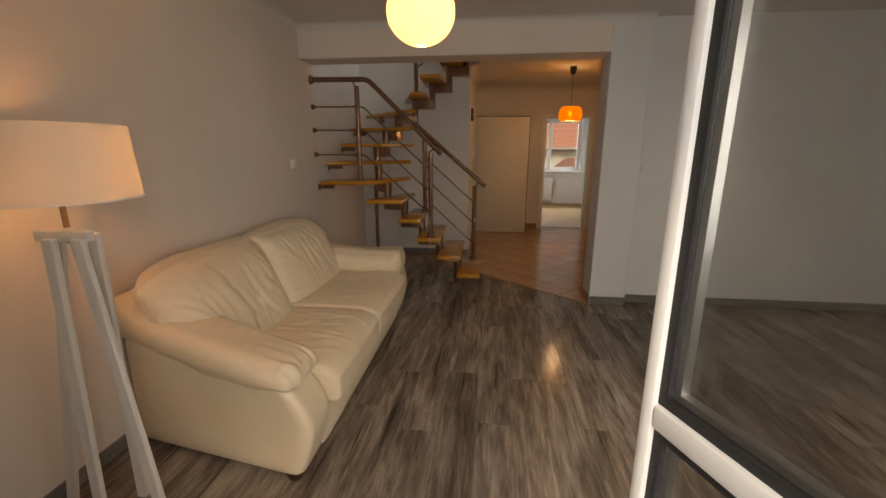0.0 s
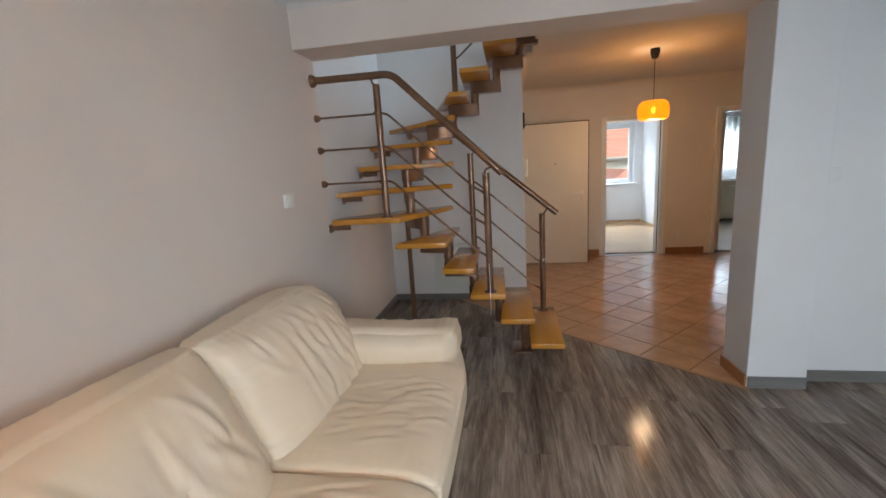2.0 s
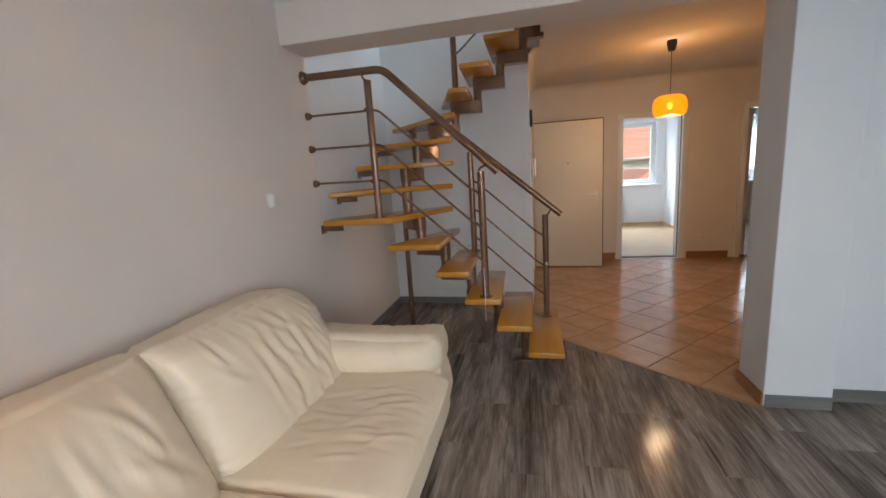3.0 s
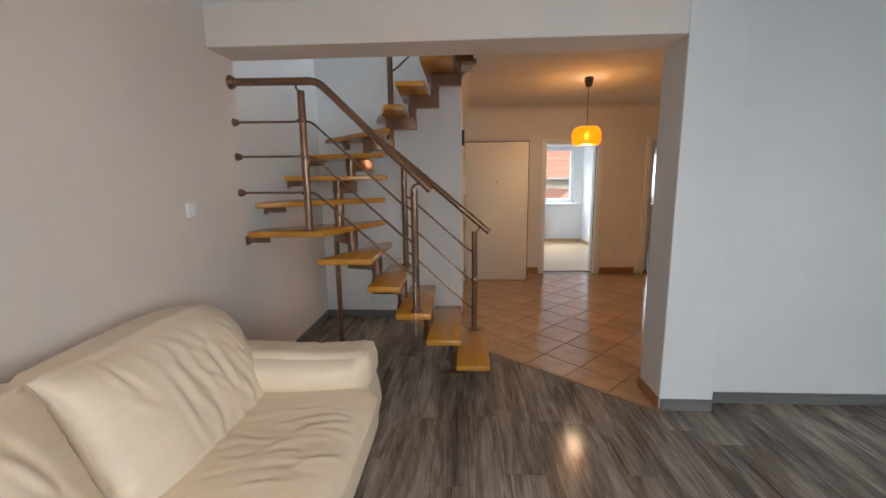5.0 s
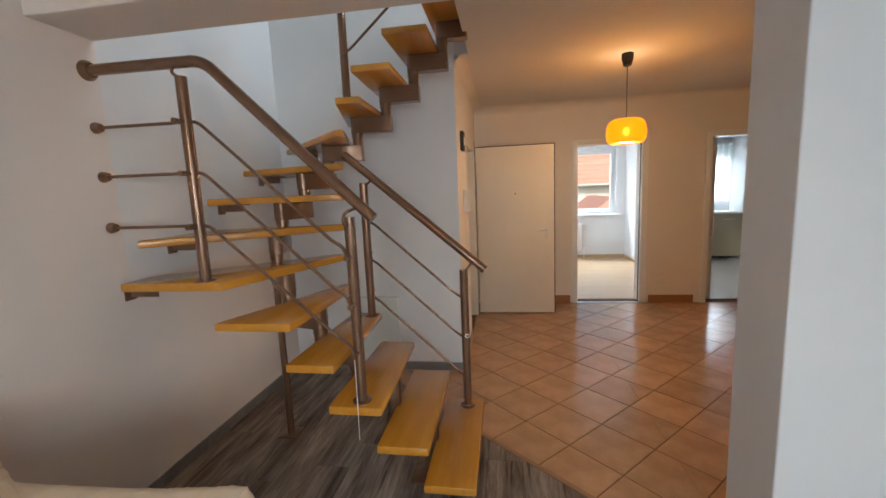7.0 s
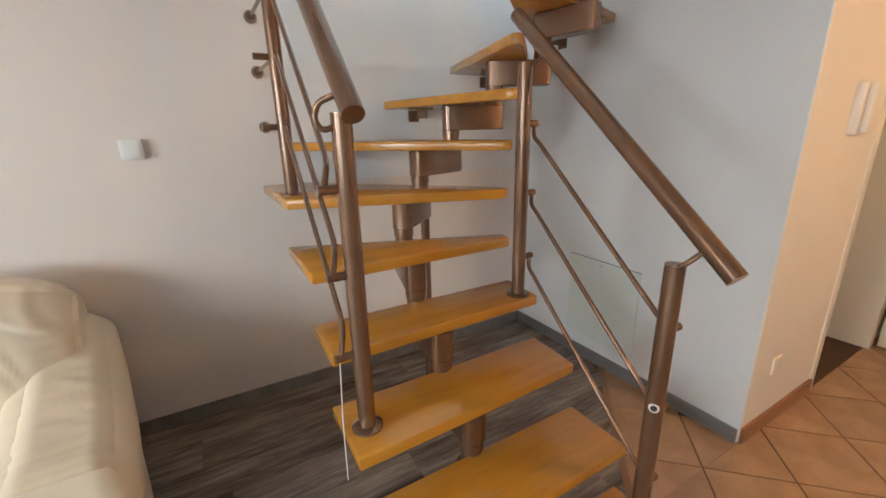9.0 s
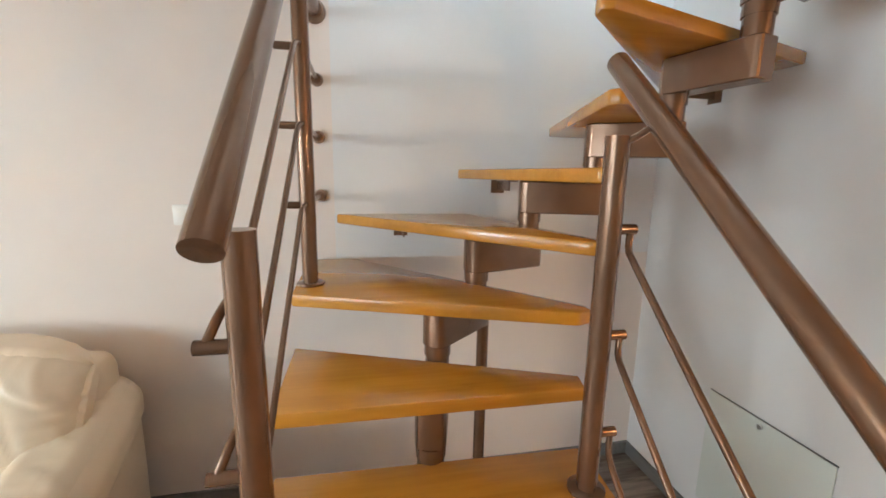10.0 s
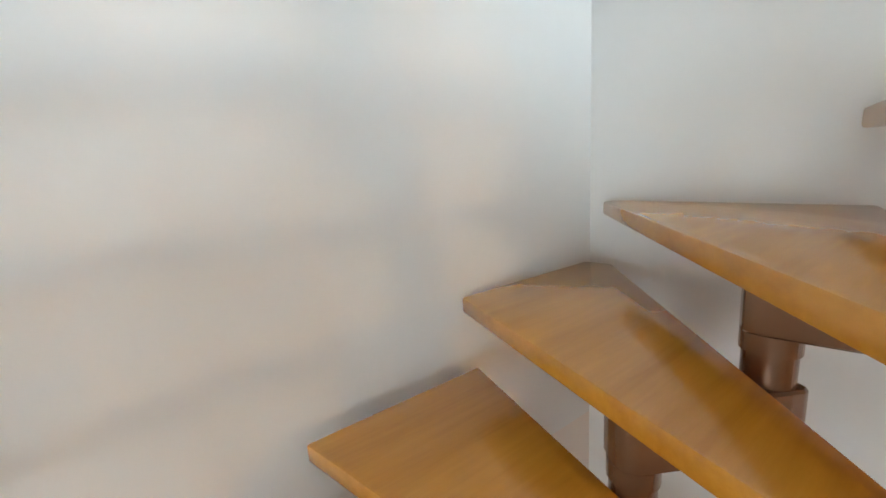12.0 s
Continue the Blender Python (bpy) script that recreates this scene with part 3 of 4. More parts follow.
# ---- staircase ----
RISE = 0.19
stair = thing("staircase", (0, 0, 0), "open modular staircase with beech treads on a bronze steel spine", "staircase")
TREADS = {
    1: [(1.458, 4.49), (1.696, 4.49), (1.696, 5.29), (1.458, 5.29)],
    2: [(1.252, 4.48), (1.490, 4.48), (1.490, 5.285), (1.252, 5.285)],
    3: [(1.043, 4.468), (1.290, 4.468), (1.266, 5.268), (1.046, 5.282)],
    4: [(0.850, 4.475), (1.079, 4.475), (1.066, 5.270), (0.872, 5.285)],
    5: [(0.514, 4.48), (0.889, 4.482), (0.892, 5.270), (0.825, 5.285)],
    6: [(0.055, 4.475), (0.566, 4.485), (0.843, 5.262), (0.828, 5.31), (0.785, 5.31), (0.055, 4.66)],
    7: [(0.060, 4.590), (0.822, 5.275), (0.845, 5.305), (0.815, 5.335), (0.060, 5.145)],
    8: [(0.060, 5.10), (0.838, 5.283), (0.862, 5.305), (0.850, 5.345), (0.050, 5.55)],
    9: [(0.035, 5.52), (0.835, 5.297), (0.860, 5.318), (0.848, 5.350), (0.120, 6.045), (0.035, 6.03)],
    10: [(0.09, 6.085), (0.09, 6.04), (0.851, 5.233), (0.890, 5.224), (0.905, 5.25), (0.66, 6.085)],
    11: [(0.62, 6.085), (0.860, 5.26), (1.010, 5.265), (0.985, 6.085)],
    12: [(0.91, 6.085), (0.950, 5.31), (1.195, 5.31), (1.190, 6.085)],
    13: [(1.155, 6.085), (1.155, 5.31), (1.425, 5.31), (1.425, 6.085)],
    14: [(1.380, 6.085), (1.380, 5.31), (1.600, 5.31), (1.600, 6.085)],
}
SPINE = {2: (1.435, 4.85), 3: (1.235, 4.85), 4: (1.035, 4.857), 5: (0.84, 4.865), 6: (0.645, 4.915), 7: (0.505, 5.07), 8: (0.44, 5.275), 9: (0.505, 5.475), 10: (0.615, 5.66),
         11: (0.825, 5.71), 12: (1.04, 5.72), 13: (1.25, 5.72), 14: (1.455, 5.72), 15: (1.59, 5.72)}
for k, poly in TREADS.items():
    t = part("tread", prism(poly, RISE * k - 0.04, RISE * k, 0.007), BEECH, stair, "honey varnished beech tread")
SPINE[1] = (1.62, 4.85)


def module(k):
    """The box under tread k with the pipe that carries it."""
    a, b = Vector(SPINE[k]), Vector(SPINE[k + 1])
    d = (b - a).normalized()
    s = Vector((-d.y, d.x)) * 0.041
    top, low = RISE * k - 0.041, RISE * k - 0.150
    bm = bmesh.new()
    outline = [a + s - d * 0.012, a + s * 0.75 - d * 0.034, a - d * 0.040, a - s * 0.75 - d * 0.034, a - s - d * 0.012, b - s + d * 0.024, b - s * 0.8 + d * 0.038, b + s * 0.8 + d * 0.038, b + s + d * 0.024]
    lo, hi = [bm.verts.new((*p, low)) for p in outline], [bm.verts.new((*p, top)) for p in outline]
    bm.faces.new(lo), bm.faces.new(hi)
    for i in range(len(outline)):
        j = (i + 1) % len(outline)
        bm.faces.new((lo[i], lo[j], hi[j], hi[i]))
    body = part("spine_box", bevelled(bm, 0.004, 1), BRONZE, stair, smooth=28)
    if k > 1:
        foot = 0.008 if k == 2 else RISE * (k - 1)
        part("spine_pipe", bar([(*a, foot - (0.0 if k == 2 else 0.13)), (*a, low + 0.002)], 0.036, 20), BRONZE, stair)
        part("collar", bar([(*a, low - 0.03), (*a, low + 0.001)], 0.040, 20), BRONZE, stair)
    return body


for k in range(1, 15):
    module(k)
part("foot_plate", boxes((1.330, 1.485, 4.735, 4.965, 0.0, 0.009), bevel=0.002), BRONZE, stair)
part("support_pole", bar([(0.455, 5.115, 0.008), (0.455, 5.115, RISE * 6 - 0.1)], 0.021, 18), BRONZE, stair)
part("foot_plate", boxes((0.395, 0.515, 5.055, 5.175, 0.0, 0.009), bevel=0.002), BRONZE, stair)
for k, (x, y, turn) in {6: (0.03, 4.57, 0), 7: (0.03, 4.86, 0), 8: (0.03, 5.30, 0), 9: (0.03, 5.78, 0), 10: (0.30, 6.08, 90)}.items():
    z = RISE * k - 0.041
    b = (0.0, x + 0.17, y - 0.02, y + 0.02, z - 0.006, z) if not turn else (x - 0.02, x + 0.02, y - 0.16, 6.11, z - 0.006, z)
    c = (0.0, 0.008, y - 0.03, y + 0.03, z - 0.06, z) if not turn else (x - 0.03, x + 0.03, 6.102, 6.11, z - 0.06, z)
    d = (0.008, x + 0.13, y - 0.003, y + 0.003, z - 0.045, z - 0.006) if not turn else (x - 0.003, x + 0.003, y - 0.12, 6.102, z - 0.045, z - 0.006)
    part("wall_bracket", boxes(b, c, d), BRONZE, stair)

# ---- railings ----
RAIL_R, POST_R, ROD_R = 0.025, 0.0245, 0.0075


def post(parent, x, y, z0, z1, lean=(0, 0)):
    part("post", bar([(x, y, z0 + 0.004), (x + lean[0], y + lean[1], z1)], POST_R, 20), BRONZE, parent)
    part("post_flange", lathe_disc(x, y, z0 + 0.003), BRONZE, parent)


def lathe_disc(x, y, z):
    return tube(bmesh.new(), [(x, y, z - 0.002), (x, y, z + 0.004), (x, y, z + 0.009)], [0.044, 0.044, 0.030], 22)


def clamp(parent, x, y0, y1, z):
    part("clamp", bar([(x, y0, z), (x, y1, z)], 0.0115, 14), BRONZE, parent)


left = thing("railing", (0, 0, 0), "bronze lacquered steel railing fixed to the beige wall and the treads", "railing", "stair railings")
post(left, 0.462, 4.53, RISE * 6, 2.05)
post(left, 1.183, 4.53, RISE * 3, 1.415)
part("handrail", bar(smooth_path([(0.02, 4.525, 2.112), (0.575, 4.528, 2.108), (1.294, 4.522, 1.405)], 6, 0.06), RAIL_R, 22), BRONZE, left)
for z, r in ((2.112, 0.045), (1.861, 0.026), (1.639, 0.026), (1.401, 0.026)):
    part("wall_flange", tube(bmesh.new(), [(0.0, 4.525, z), (0.010, 4.525, z), (0.03, 4.525, z)], [r, r, r * 0.72], 22), BRONZE, left)
part("rail_bracket", bar(smooth_path([(0.462, 4.53, 2.045), (0.44, 4.505, 2.06), (0.44, 4.515, 2.09)], 4, 0.015), 0.007), BRONZE, left)
part("rail_bracket", bar(smooth_path([(1.183, 4.515, 1.385), (1.183, 4.485, 1.375), (1.178, 4.470, 1.40), (1.182, 4.480, 1.435), (1.225, 4.525, 1.455)], 6, 0.03), 0.007), BRONZE, left)
for za, zb in ((1.861, 1.262), (1.639, 1.048), (1.401, 0.825)):
    part("rod", bar(smooth_path([(0.02, 4.525, za), (0.41, 4.53, za - 0.002), (0.455, 4.535, za + 0.004), (0.525, 4.522, za - 0.008), (1.11, 4.506, za - 0.008 - (za - zb) * 0.90), (1.16, 4.492, zb + 0.03), (1.185, 4.474, zb - 0.018)], 5, 0.03), ROD_R), BRONZE, left)
    clamp(left, 0.462, 4.455, 4.53, za - 0.006)
    clamp(left, 1.183, 4.460, 4.53, zb - 0.018)

right = thing("railing", (0, 0, 0), "bronze lacquered steel railing beside the tiled hall", "railing", "stair railings")
post(right, 1.600, 5.205, RISE, 1.045)
post(right, 1.018, 5.212, RISE * 4, 1.578)
part("handrail", bar([(1.725, 5.235, 1.037), (0.880, 5.286, 1.757)], RAIL_R, 22), BRONZE, right)
part("rail_bracket", bar(smooth_path([(1.60, 5.205, 1.035), (1.625, 5.205, 1.052), (1.652, 5.232, 1.09)], 4, 0.02), 0.007), BRONZE, right)
part("rail_bracket", bar(smooth_path([(1.018, 5.212, 1.56), (1.04, 5.24, 1.575), (1.05, 5.268, 1.60)], 4, 0.02), 0.007), BRONZE, right)
for za, zb in ((1.387, 0.892), (1.149, 0.645), (0.909, 0.400)):
    clamp(right, 1.018, 5.212, 5.272, za)
    clamp(right, 1.600, 5.205, 5.262, zb - 0.03)
    part("rod", bar(smooth_path([(1.018, 5.262, za), (1.025, 5.255, za - 0.045), (1.06, 5.244, za - 0.060), (1.53, 5.238, zb + 0.012), (1.58, 5.225, zb - 0.02)], 5, 0.03), ROD_R), BRONZE, right)
AT = Vector((1.6, 5.205, 0.645))
OUT = Vector((0.46, -0.89, 0.0))
part("rail_tag", tube(bmesh.new(), [AT + OUT * 0.022, AT + OUT * 0.0262], [0.014, 0.013], 16), WALL, right, "worn white round sticker")
part("rail_tag", tube(bmesh.new(), [AT + OUT * 0.024, AT + OUT * 0.0268], 0.009, 12), BLACK, right, "dark middle of the worn sticker")

upper = thing("railing", (0, 0, 0), "bronze lacquered steel railing of the upper flight", "railing", "stair railings")
post(upper, 0.905, 5.345, RISE * 11, 3.12)
post(upper, 1.52, 5.345, RISE * 14, 3.62)
part("handrail", bar([(0.86, 5.345, 3.10), (1.66, 5.345, 3.80)], RAIL_R, 20), BRONZE, upper)
for z in (2.345, 2.58, 2.82):
    part("rod", bar(smooth_path([(0.905, 5.318, z), (0.96, 5.318, z + 0.03), (1.50, 5.318, z + 0.49)], 4, 0.03), ROD_R), BRONZE, upper)
    clamp(upper, 0.905, 5.31, 5.345, z)

cord = thing("hanging_cord", (0, 0, 0), "thin pale cord hanging from the stair railing", "cord")
part("strand", bar([(1.183, 4.472, 0.81), (1.186, 4.462, 0.62), (1.184, 4.460, 0.42)], 0.0018, 6), WHITE, cord)

# ---- sofa ----


def folds(seed, count, u0, u1, v0, v1, angle, spread):
    """Creases in soft leather: place, way, length, width and height of each."""
    g = random.Random(seed)
    out = []
    for _ in range(count):
        a = radians(angle + g.uniform(-spread, spread))
        out.append((g.uniform(u0, u1), g.uniform(v0, v1), math.cos(a), math.sin(a), g.uniform(0.04, 0.12), g.uniform(0.010, 0.018), g.uniform(0.5, 1.0) * g.choice((1, 1, -0.7)), g.uniform(-2.5, 2.5)))
    return out


def creased(lot, u, v):
    h = 0.0
    for cu, cv, c, d, ln, w, a, bend in lot:
        along, across = (u - cu) * c + (v - cv) * d, (v - cv) * c - (u - cu) * d
        across += bend * along * along
        if abs(across) < 4 * w and abs(along) < 2.5 * ln:
            x = across / w
            h += a * math.exp(-x * x - (along / ln) ** 2) - 0.6 * a * math.exp(-(x - 1.5) ** 2 - (along / ln) ** 2)
    return math.tanh(h)


def swell(q, seed):
    v = Vector((q.x * 2.2 + seed, q.y * 3.0, q.z * 3.0 - seed))
    return noise.noise(v) + 0.4 * noise.noise(v * 2.4)


sofa = thing("sofa", (0, 0, 0), "cream leather two-seat sofa with loose pillowy cushions against the beige wall", "sofa")


def pucker(along, edge, seed):
    """Small gathers that run in from a seam; edge: 1 at the seam."""
    return abs(edge) ** 7 * (math.sin(along * 95 + 2.5 * math.sin(along * 23 + seed)) + 0.6 * math.sin(along * 171 + seed * 3))


def seat_warp(seed):
    lot = folds(seed, 26, -0.16, 0.28, -0.28, 0.28, 10, 20)

    def f(q, p):
        up = max(0, p.z)
        dome = (1 - p.x ** 4) * (1 - p.y ** 6)
        nose = max(0.0, (q.x - 0.24) / 0.14)
        return Vector((q.x + 0.012 * (1 - p.y ** 4) * max(0, p.x) + 0.003 * max(0, p.x) * swell(q, seed), q.y, q.z - 0.040 * up * nose * nose + up * (0.024 * dome + 0.008 * swell(q, seed) + 0.0105 * creased(lot, q.x, q.y) + 0.0012 * pucker(q.x, p.y, seed))))
    return f


def back_warp(seed, outer):
    """outer: the side of the cushion that meets the arm and droops."""
    lot = folds(seed + 3, 18, -0.38, 0.38, -0.02, 0.2, -62, 22) + folds(seed + 9, 7, -0.25, 0.3, -0.2, 0.02, -75, 25)
    lot += [(-0.06, -0.02, math.cos(radians(-80)), math.sin(radians(-80)), 0.16, 0.022, 1.3, 1.6), (0.10, 0.00, math.cos(radians(-72)), math.sin(radians(-72)), 0.14, 0.018, -1.0, -1.2)]

    def f(q, p):
        front = max(0, p.x, p.z * 0.8)
        dome = (1 - p.z ** 4) * (1 - p.y ** 4)
        away = max(0.0, p.y * outer)
        thin = 1 - 0.42 * abs(p.y) ** 5 - 0.25 * max(0, p.z) ** 6 - 0.30 * away ** 3
        ear = max(0.0, -p.y * outer) ** 8 * max(0, p.z) ** 8
        lean = -0.13 * (q.z / 0.3)
        gather = 0.0030 * (pucker(q.z, p.y, seed) + pucker(q.y, max(0, p.z), seed + 2))
        droop = -0.055 * away ** 4 * max(0, p.z)
        return Vector((q.x * thin + lean + front * (0.045 * dome + 0.012 * swell(q, seed) + 0.013 * creased(lot, q.y, q.z) + gather) + 0.03 * away ** 2, q.y - outer * 0.022 * ear, q.z + droop + 0.008 * swell(q, seed + 5) + 0.016 * ear + 0.02 * max(0, p.z) * (1 - p.y ** 2)))
    return f


def near_arm(q, p):
    """A loose roll over the arm, thinner to the front, pinched where it folds down."""
    back, fore = max(0.0, min(1.0, 1 - (q.x + 0.46) / 0.92)), max(0.0, p.x)
    ahead = 1 - back
    h = creased(NEAR_FOLDS, q.x, q.y)
    outside, low = max(0.0, -p.y), max(0.0, -p.z)
    slim = 1 - (0.55 if p.z < 0 else 0.15) * ahead ** 2
    hem = -0.018 * low * outside * (1 + 0.5 * math.sin(q.x * 11) + 0.3 * math.sin(q.x * 27))
    pinch = 0.003 * fore ** 3 * (math.sin(q.y * 75) + 0.5 * math.sin(q.y * 140 + 1))
    return Vector((q.x + 0.006 * fore * h + pinch, q.y * (1 - 0.12 * ahead ** 4) + 0.17 * back ** 1.2 + 0.006 * swell(q, 2) - 0.012 * outside, q.z * slim + hem + 0.20 * back ** 1.5 - 0.012 * ahead ** 6 + 0.010 * swell(q, 5) + max(0.0, p.z) * (0.008 * h + 0.002 * pucker(q.y, fore, 4))))


def far_arm(q, p):
    """A loose pillow laid on edge along the arm, its top seam gathered."""
    back, fore, top, inner = max(0.0, min(1.0, 1 - (q.x + 0.5) / 1.0)), max(0.0, p.x), max(0.0, p.z), max(0.0, -p.y)
    puff = (1 - p.x ** 4) * (1 - p.z ** 2)
    ear = 0.024 * top ** 4 * fore ** 10
    face = creased(FAR_FOLDS, q.x, q.z)
    return Vector((q.x + 0.010 * fore * top ** 4, q.y * (1 - 0.15 * top ** 2) - 0.030 * inner * puff - 0.17 * back ** 1.2 - inner * 0.005 * face + 0.006 * swell(q, 3), q.z + ear + 0.10 * back * back + 0.010 * swell(q, 7) + 0.0018 * pucker(q.x, top, 6) + top * 0.006 * creased(TOP_FOLDS, q.x, q.y)))


NEAR_FOLDS = folds(21, 9, -0.35, 0.40, -0.08, 0.08, 80, 30) + folds(22, 5, 0.34, 0.45, -0.13, 0.02, 25, 30)
FAR_FOLDS = folds(31, 14, -0.3, 0.42, 0.01, 0.09, -65, 30)
TOP_FOLDS = folds(32, 10, -0.3, 0.42, -0.08, 0.08, 75, 20)


def side_warp(sign):
    def f(q, p):
        low, back = max(0, -p.z), max(0.0, min(1.0, 1 - (q.x + 0.5) / 1.0))
        high = max(0.0, p.z + 0.1)
        return Vector((q.x - 0.05 * low * max(0, p.x) + 0.015 * (1 - p.z ** 2) * max(0, p.x) - (0.10 if sign < 0 else 0.03) * high ** 2 * max(0, p.x), q.y - sign * 0.17 * back ** 1.2 + 0.006 * swell(q, 2), q.z + max(0, p.z) * 0.10 * back * back))
    return f


part("base", pillow((0.53, 2.915, 0.185), (0.475, 0.83, 0.155), 0.03, 8), LEATHER, sofa, smooth=60)
part("back_frame", pillow((0.16, 2.915, 0.45), (0.11, 0.84, 0.37), 0.08, 10), LEATHER, sofa, smooth=60)
for y, sign in ((1.985, -1), (3.845, 1)):
    part("arm_panel", pillow((0.545, y, 0.265), (0.490, 0.118, 0.238), 0.045, 18, side_warp(sign)), LEATHER, sofa, smooth=60)
part("arm_cushion", pillow((0.51, 1.985, 0.515), (0.49, 0.152, 0.082), 0.075, 80, near_arm), LEATHER, sofa, smooth=60)
part("arm_cushion", pillow((0.54, 3.835, 0.505), (0.50, 0.150, 0.105), 0.085, 80, far_arm), LEATHER, sofa, smooth=60)
for y0, y1 in ((2.118, 2.858), (2.859, 3.71)):
    part("seat_cushion", pillow((0.70, (y0 + y1) / 2, 0.345), (0.38, (y1 - y0) / 2, 0.095), 0.032, 90, seat_warp(y0)), LEATHER, sofa, smooth=60)
for y0, y1, outer in ((1.965, 2.863, -1), (2.866, 3.775, 1)):
    part("back_cushion", pillow((0.32, (y0 + y1) / 2, 0.645), (0.13, (y1 - y0) / 2, 0.25), 0.055, 100, back_warp(y1, outer)), LEATHER, sofa, smooth=60)
for x, y in ((0.14, 2.12), (0.93, 1.93), (0.14, 3.70), (0.93, 3.88)):
    part("foot", tube(bmesh.new(), [(x, y, 0.0), (x, y, 0.032)], [0.035, 0.045], 16), DARKFOOT, sofa, "dark brown foot")

# ---- lamps ----
lamp = thing("floor_lamp", (0.29, 1.71, 0), "white wooden tripod floor lamp with a white drum shade, lit", "floor_lamp")
part("shade", lathe([(0.236, 1.275), (0.222, 1.525)], 48), SHADE_CLOTH, lamp, "white cloth drum shade")
part("shade_ring", lathe([(0.2365, 1.274), (0.2385, 1.274), (0.2385, 1.282), (0.2365, 1.282), (0.2365, 1.274)], 48), WHITE, lamp)
part("stem", bar([(0, 0, 1.12), (0, 0, 1.34)], 0.009), BRASS, lamp)
part("bulb", pillow((0, 0, 1.385), (0.022, 0.022, 0.03), 0.02, 6), FILAMENT, lamp)
part("head", boxes((-0.03, 0.165, -0.09, -0.055, 1.145, 1.18), (0.02, 0.055, -0.055, 0.04, 1.145, 1.18), bevel=0.004), WOODWHITE, lamp)
for a, b in (((0.145, -0.10), (0.285, -0.11)), ((0.06, -0.115), (0.02, -0.12)), ((0.10, 0.0), (0.04, 0.04)), ((0.02, -0.05), (-0.22, -0.03))):
    bm = bmesh.new()
    vs = box(bm, -0.021, 0.021, -0.011, 0.011, 0, 1.16)
    for v in vs:
        s = 1 - v.co.z / 1.16
        v.co.x += a[0] + (b[0] - a[0]) * s
        v.co.y += a[1] + (b[1] - a[1]) * s
    part("leg", bevelled(bm, 0.003, 1), WOODWHITE, lamp)

globe = thing("pendant_globe", (1.45, 2.40, 0), "pleated white paper globe pendant, lit", "pendant_lamp")
prof = [(0.148 * math.sin(t) + 0.0, 2.03 + 0.138 * -math.cos(t)) for t in [0.18 + (math.pi - 0.36) * k / 18 for k in range(19)]]
part("shade", lathe(prof, 120, 0.0022, 40), GLOBE, globe)
part("cable", bar([(0, 0, 2.15), (0, 0, 2.52)], 0.0035, 8), WHITE, globe)
part("canopy", lathe([(0.001, 2.49), (0.05, 2.50), (0.055, 2.54)], 24), WHITE, globe)

amber = thing("pendant_lamp", (2.85, 6.47, 0), "amber orange pendant lamp, lit, hanging in the hall", "pendant_lamp")
prof = [(0.075, 1.835), (0.12, 1.838), (0.143, 1.86), (0.152, 1.91), (0.150, 1.96), (0.135, 2.005), (0.105, 2.028), (0.06, 2.03)]
part("shade", lathe(prof, 56, 0.002, 28), AMBER, amber)
part("bulb", pillow((0, 0, 1.935), (0.023, 0.023, 0.028), 0.022, 8), FILAMENT, amber)
part("cable", bar([(0, 0, 2.03), (0, 0, 2.46)], 0.0035, 8), BLACK, amber)
part("canopy", lathe([(0.012, 2.44), (0.03, 2.445), (0.045, 2.50), (0.045, 2.54)], 24), BLACK, amber)

# ---- small wall things ----
sw = thing("light_switch", (0.0, 4.005, 1.322), "white square light switch on the beige wall", "light_switch")
part("plate", boxes((0, 0.028, -0.04, 0.04, -0.04, 0.04), bevel=0.005), WHITE, sw)
part("rocker", boxes((0.028, 0.034, -0.028, 0.028, -0.028, 0.028), bevel=0.002), WHITE, sw)
sw = thing("light_switch", (3.17, 4.40, 1.285), "white square light switch on the white wall", "light_switch")
part("plate", boxes((-0.04, 0.04, -0.010, 0, -0.04, 0.04), bevel=0.003), WALL_COOL, sw)
part("rocker", boxes((-0.026, 0.026, -0.014, -0.010, -0.028, 0.028), bevel=0.002), WALL_COOL, sw)
for name, x, y, z in (("power_socket", 4.58, 4.40, 0.355), ("power_socket", 3.78, 8.22, 0.30)):
    so = thing(name, (x, y, z), "white round power socket low on the wall", "power_socket")
    part("plate", boxes((-0.04, 0.04, -0.009, 0, -0.04, 0.04), bevel=0.003), WHITE, so)
    part("well", tube(bmesh.new(), [(0, -0.0095, 0), (0, -0.0085, 0)], 0.019, 18), WALL, so)
ic = thing("intercom", (1.49, 6.43, 1.93), "small dark grey doorbell box high on the peach wall", "doorbell")
part("case", boxes((0, 0.03, -0.07, 0.07, -0.08, 0.08), bevel=0.004), BLACK, ic)
part("plate", boxes((0.03, 0.034, -0.03, 0.03, -0.035, 0.035)), WHITE, ic)
ph = thing("door_phone", (1.49, 6.52, 1.42), "white door phone on the peach wall", "door_phone")
part("case", boxes((0, 0.03, -0.045, 0.045, -0.10, 0.10), bevel=0.006), WALL_HALL, ph)
part("handset", boxes((0.03, 0.055, -0.025, 0.025, -0.095, 0.095), bevel=0.01), WALL_HALL, ph)
so = thing("power_socket", (1.49, 6.33, 0.33), "small white power socket on the peach wall", "power_socket")
part("plate", boxes((0, 0.009, -0.04, 0.04, -0.04, 0.04), bevel=0.003), WALL_HALL, so)
ha = thing("access_hatch", (0.478, 6.105, 0.14), "greenish white painted access hatch low in the stair wall", "hatch")
part("panel", boxes((0, 0.465, -0.004, 0.003, 0, 0.4985), bevel=0.001), HATCH, ha)
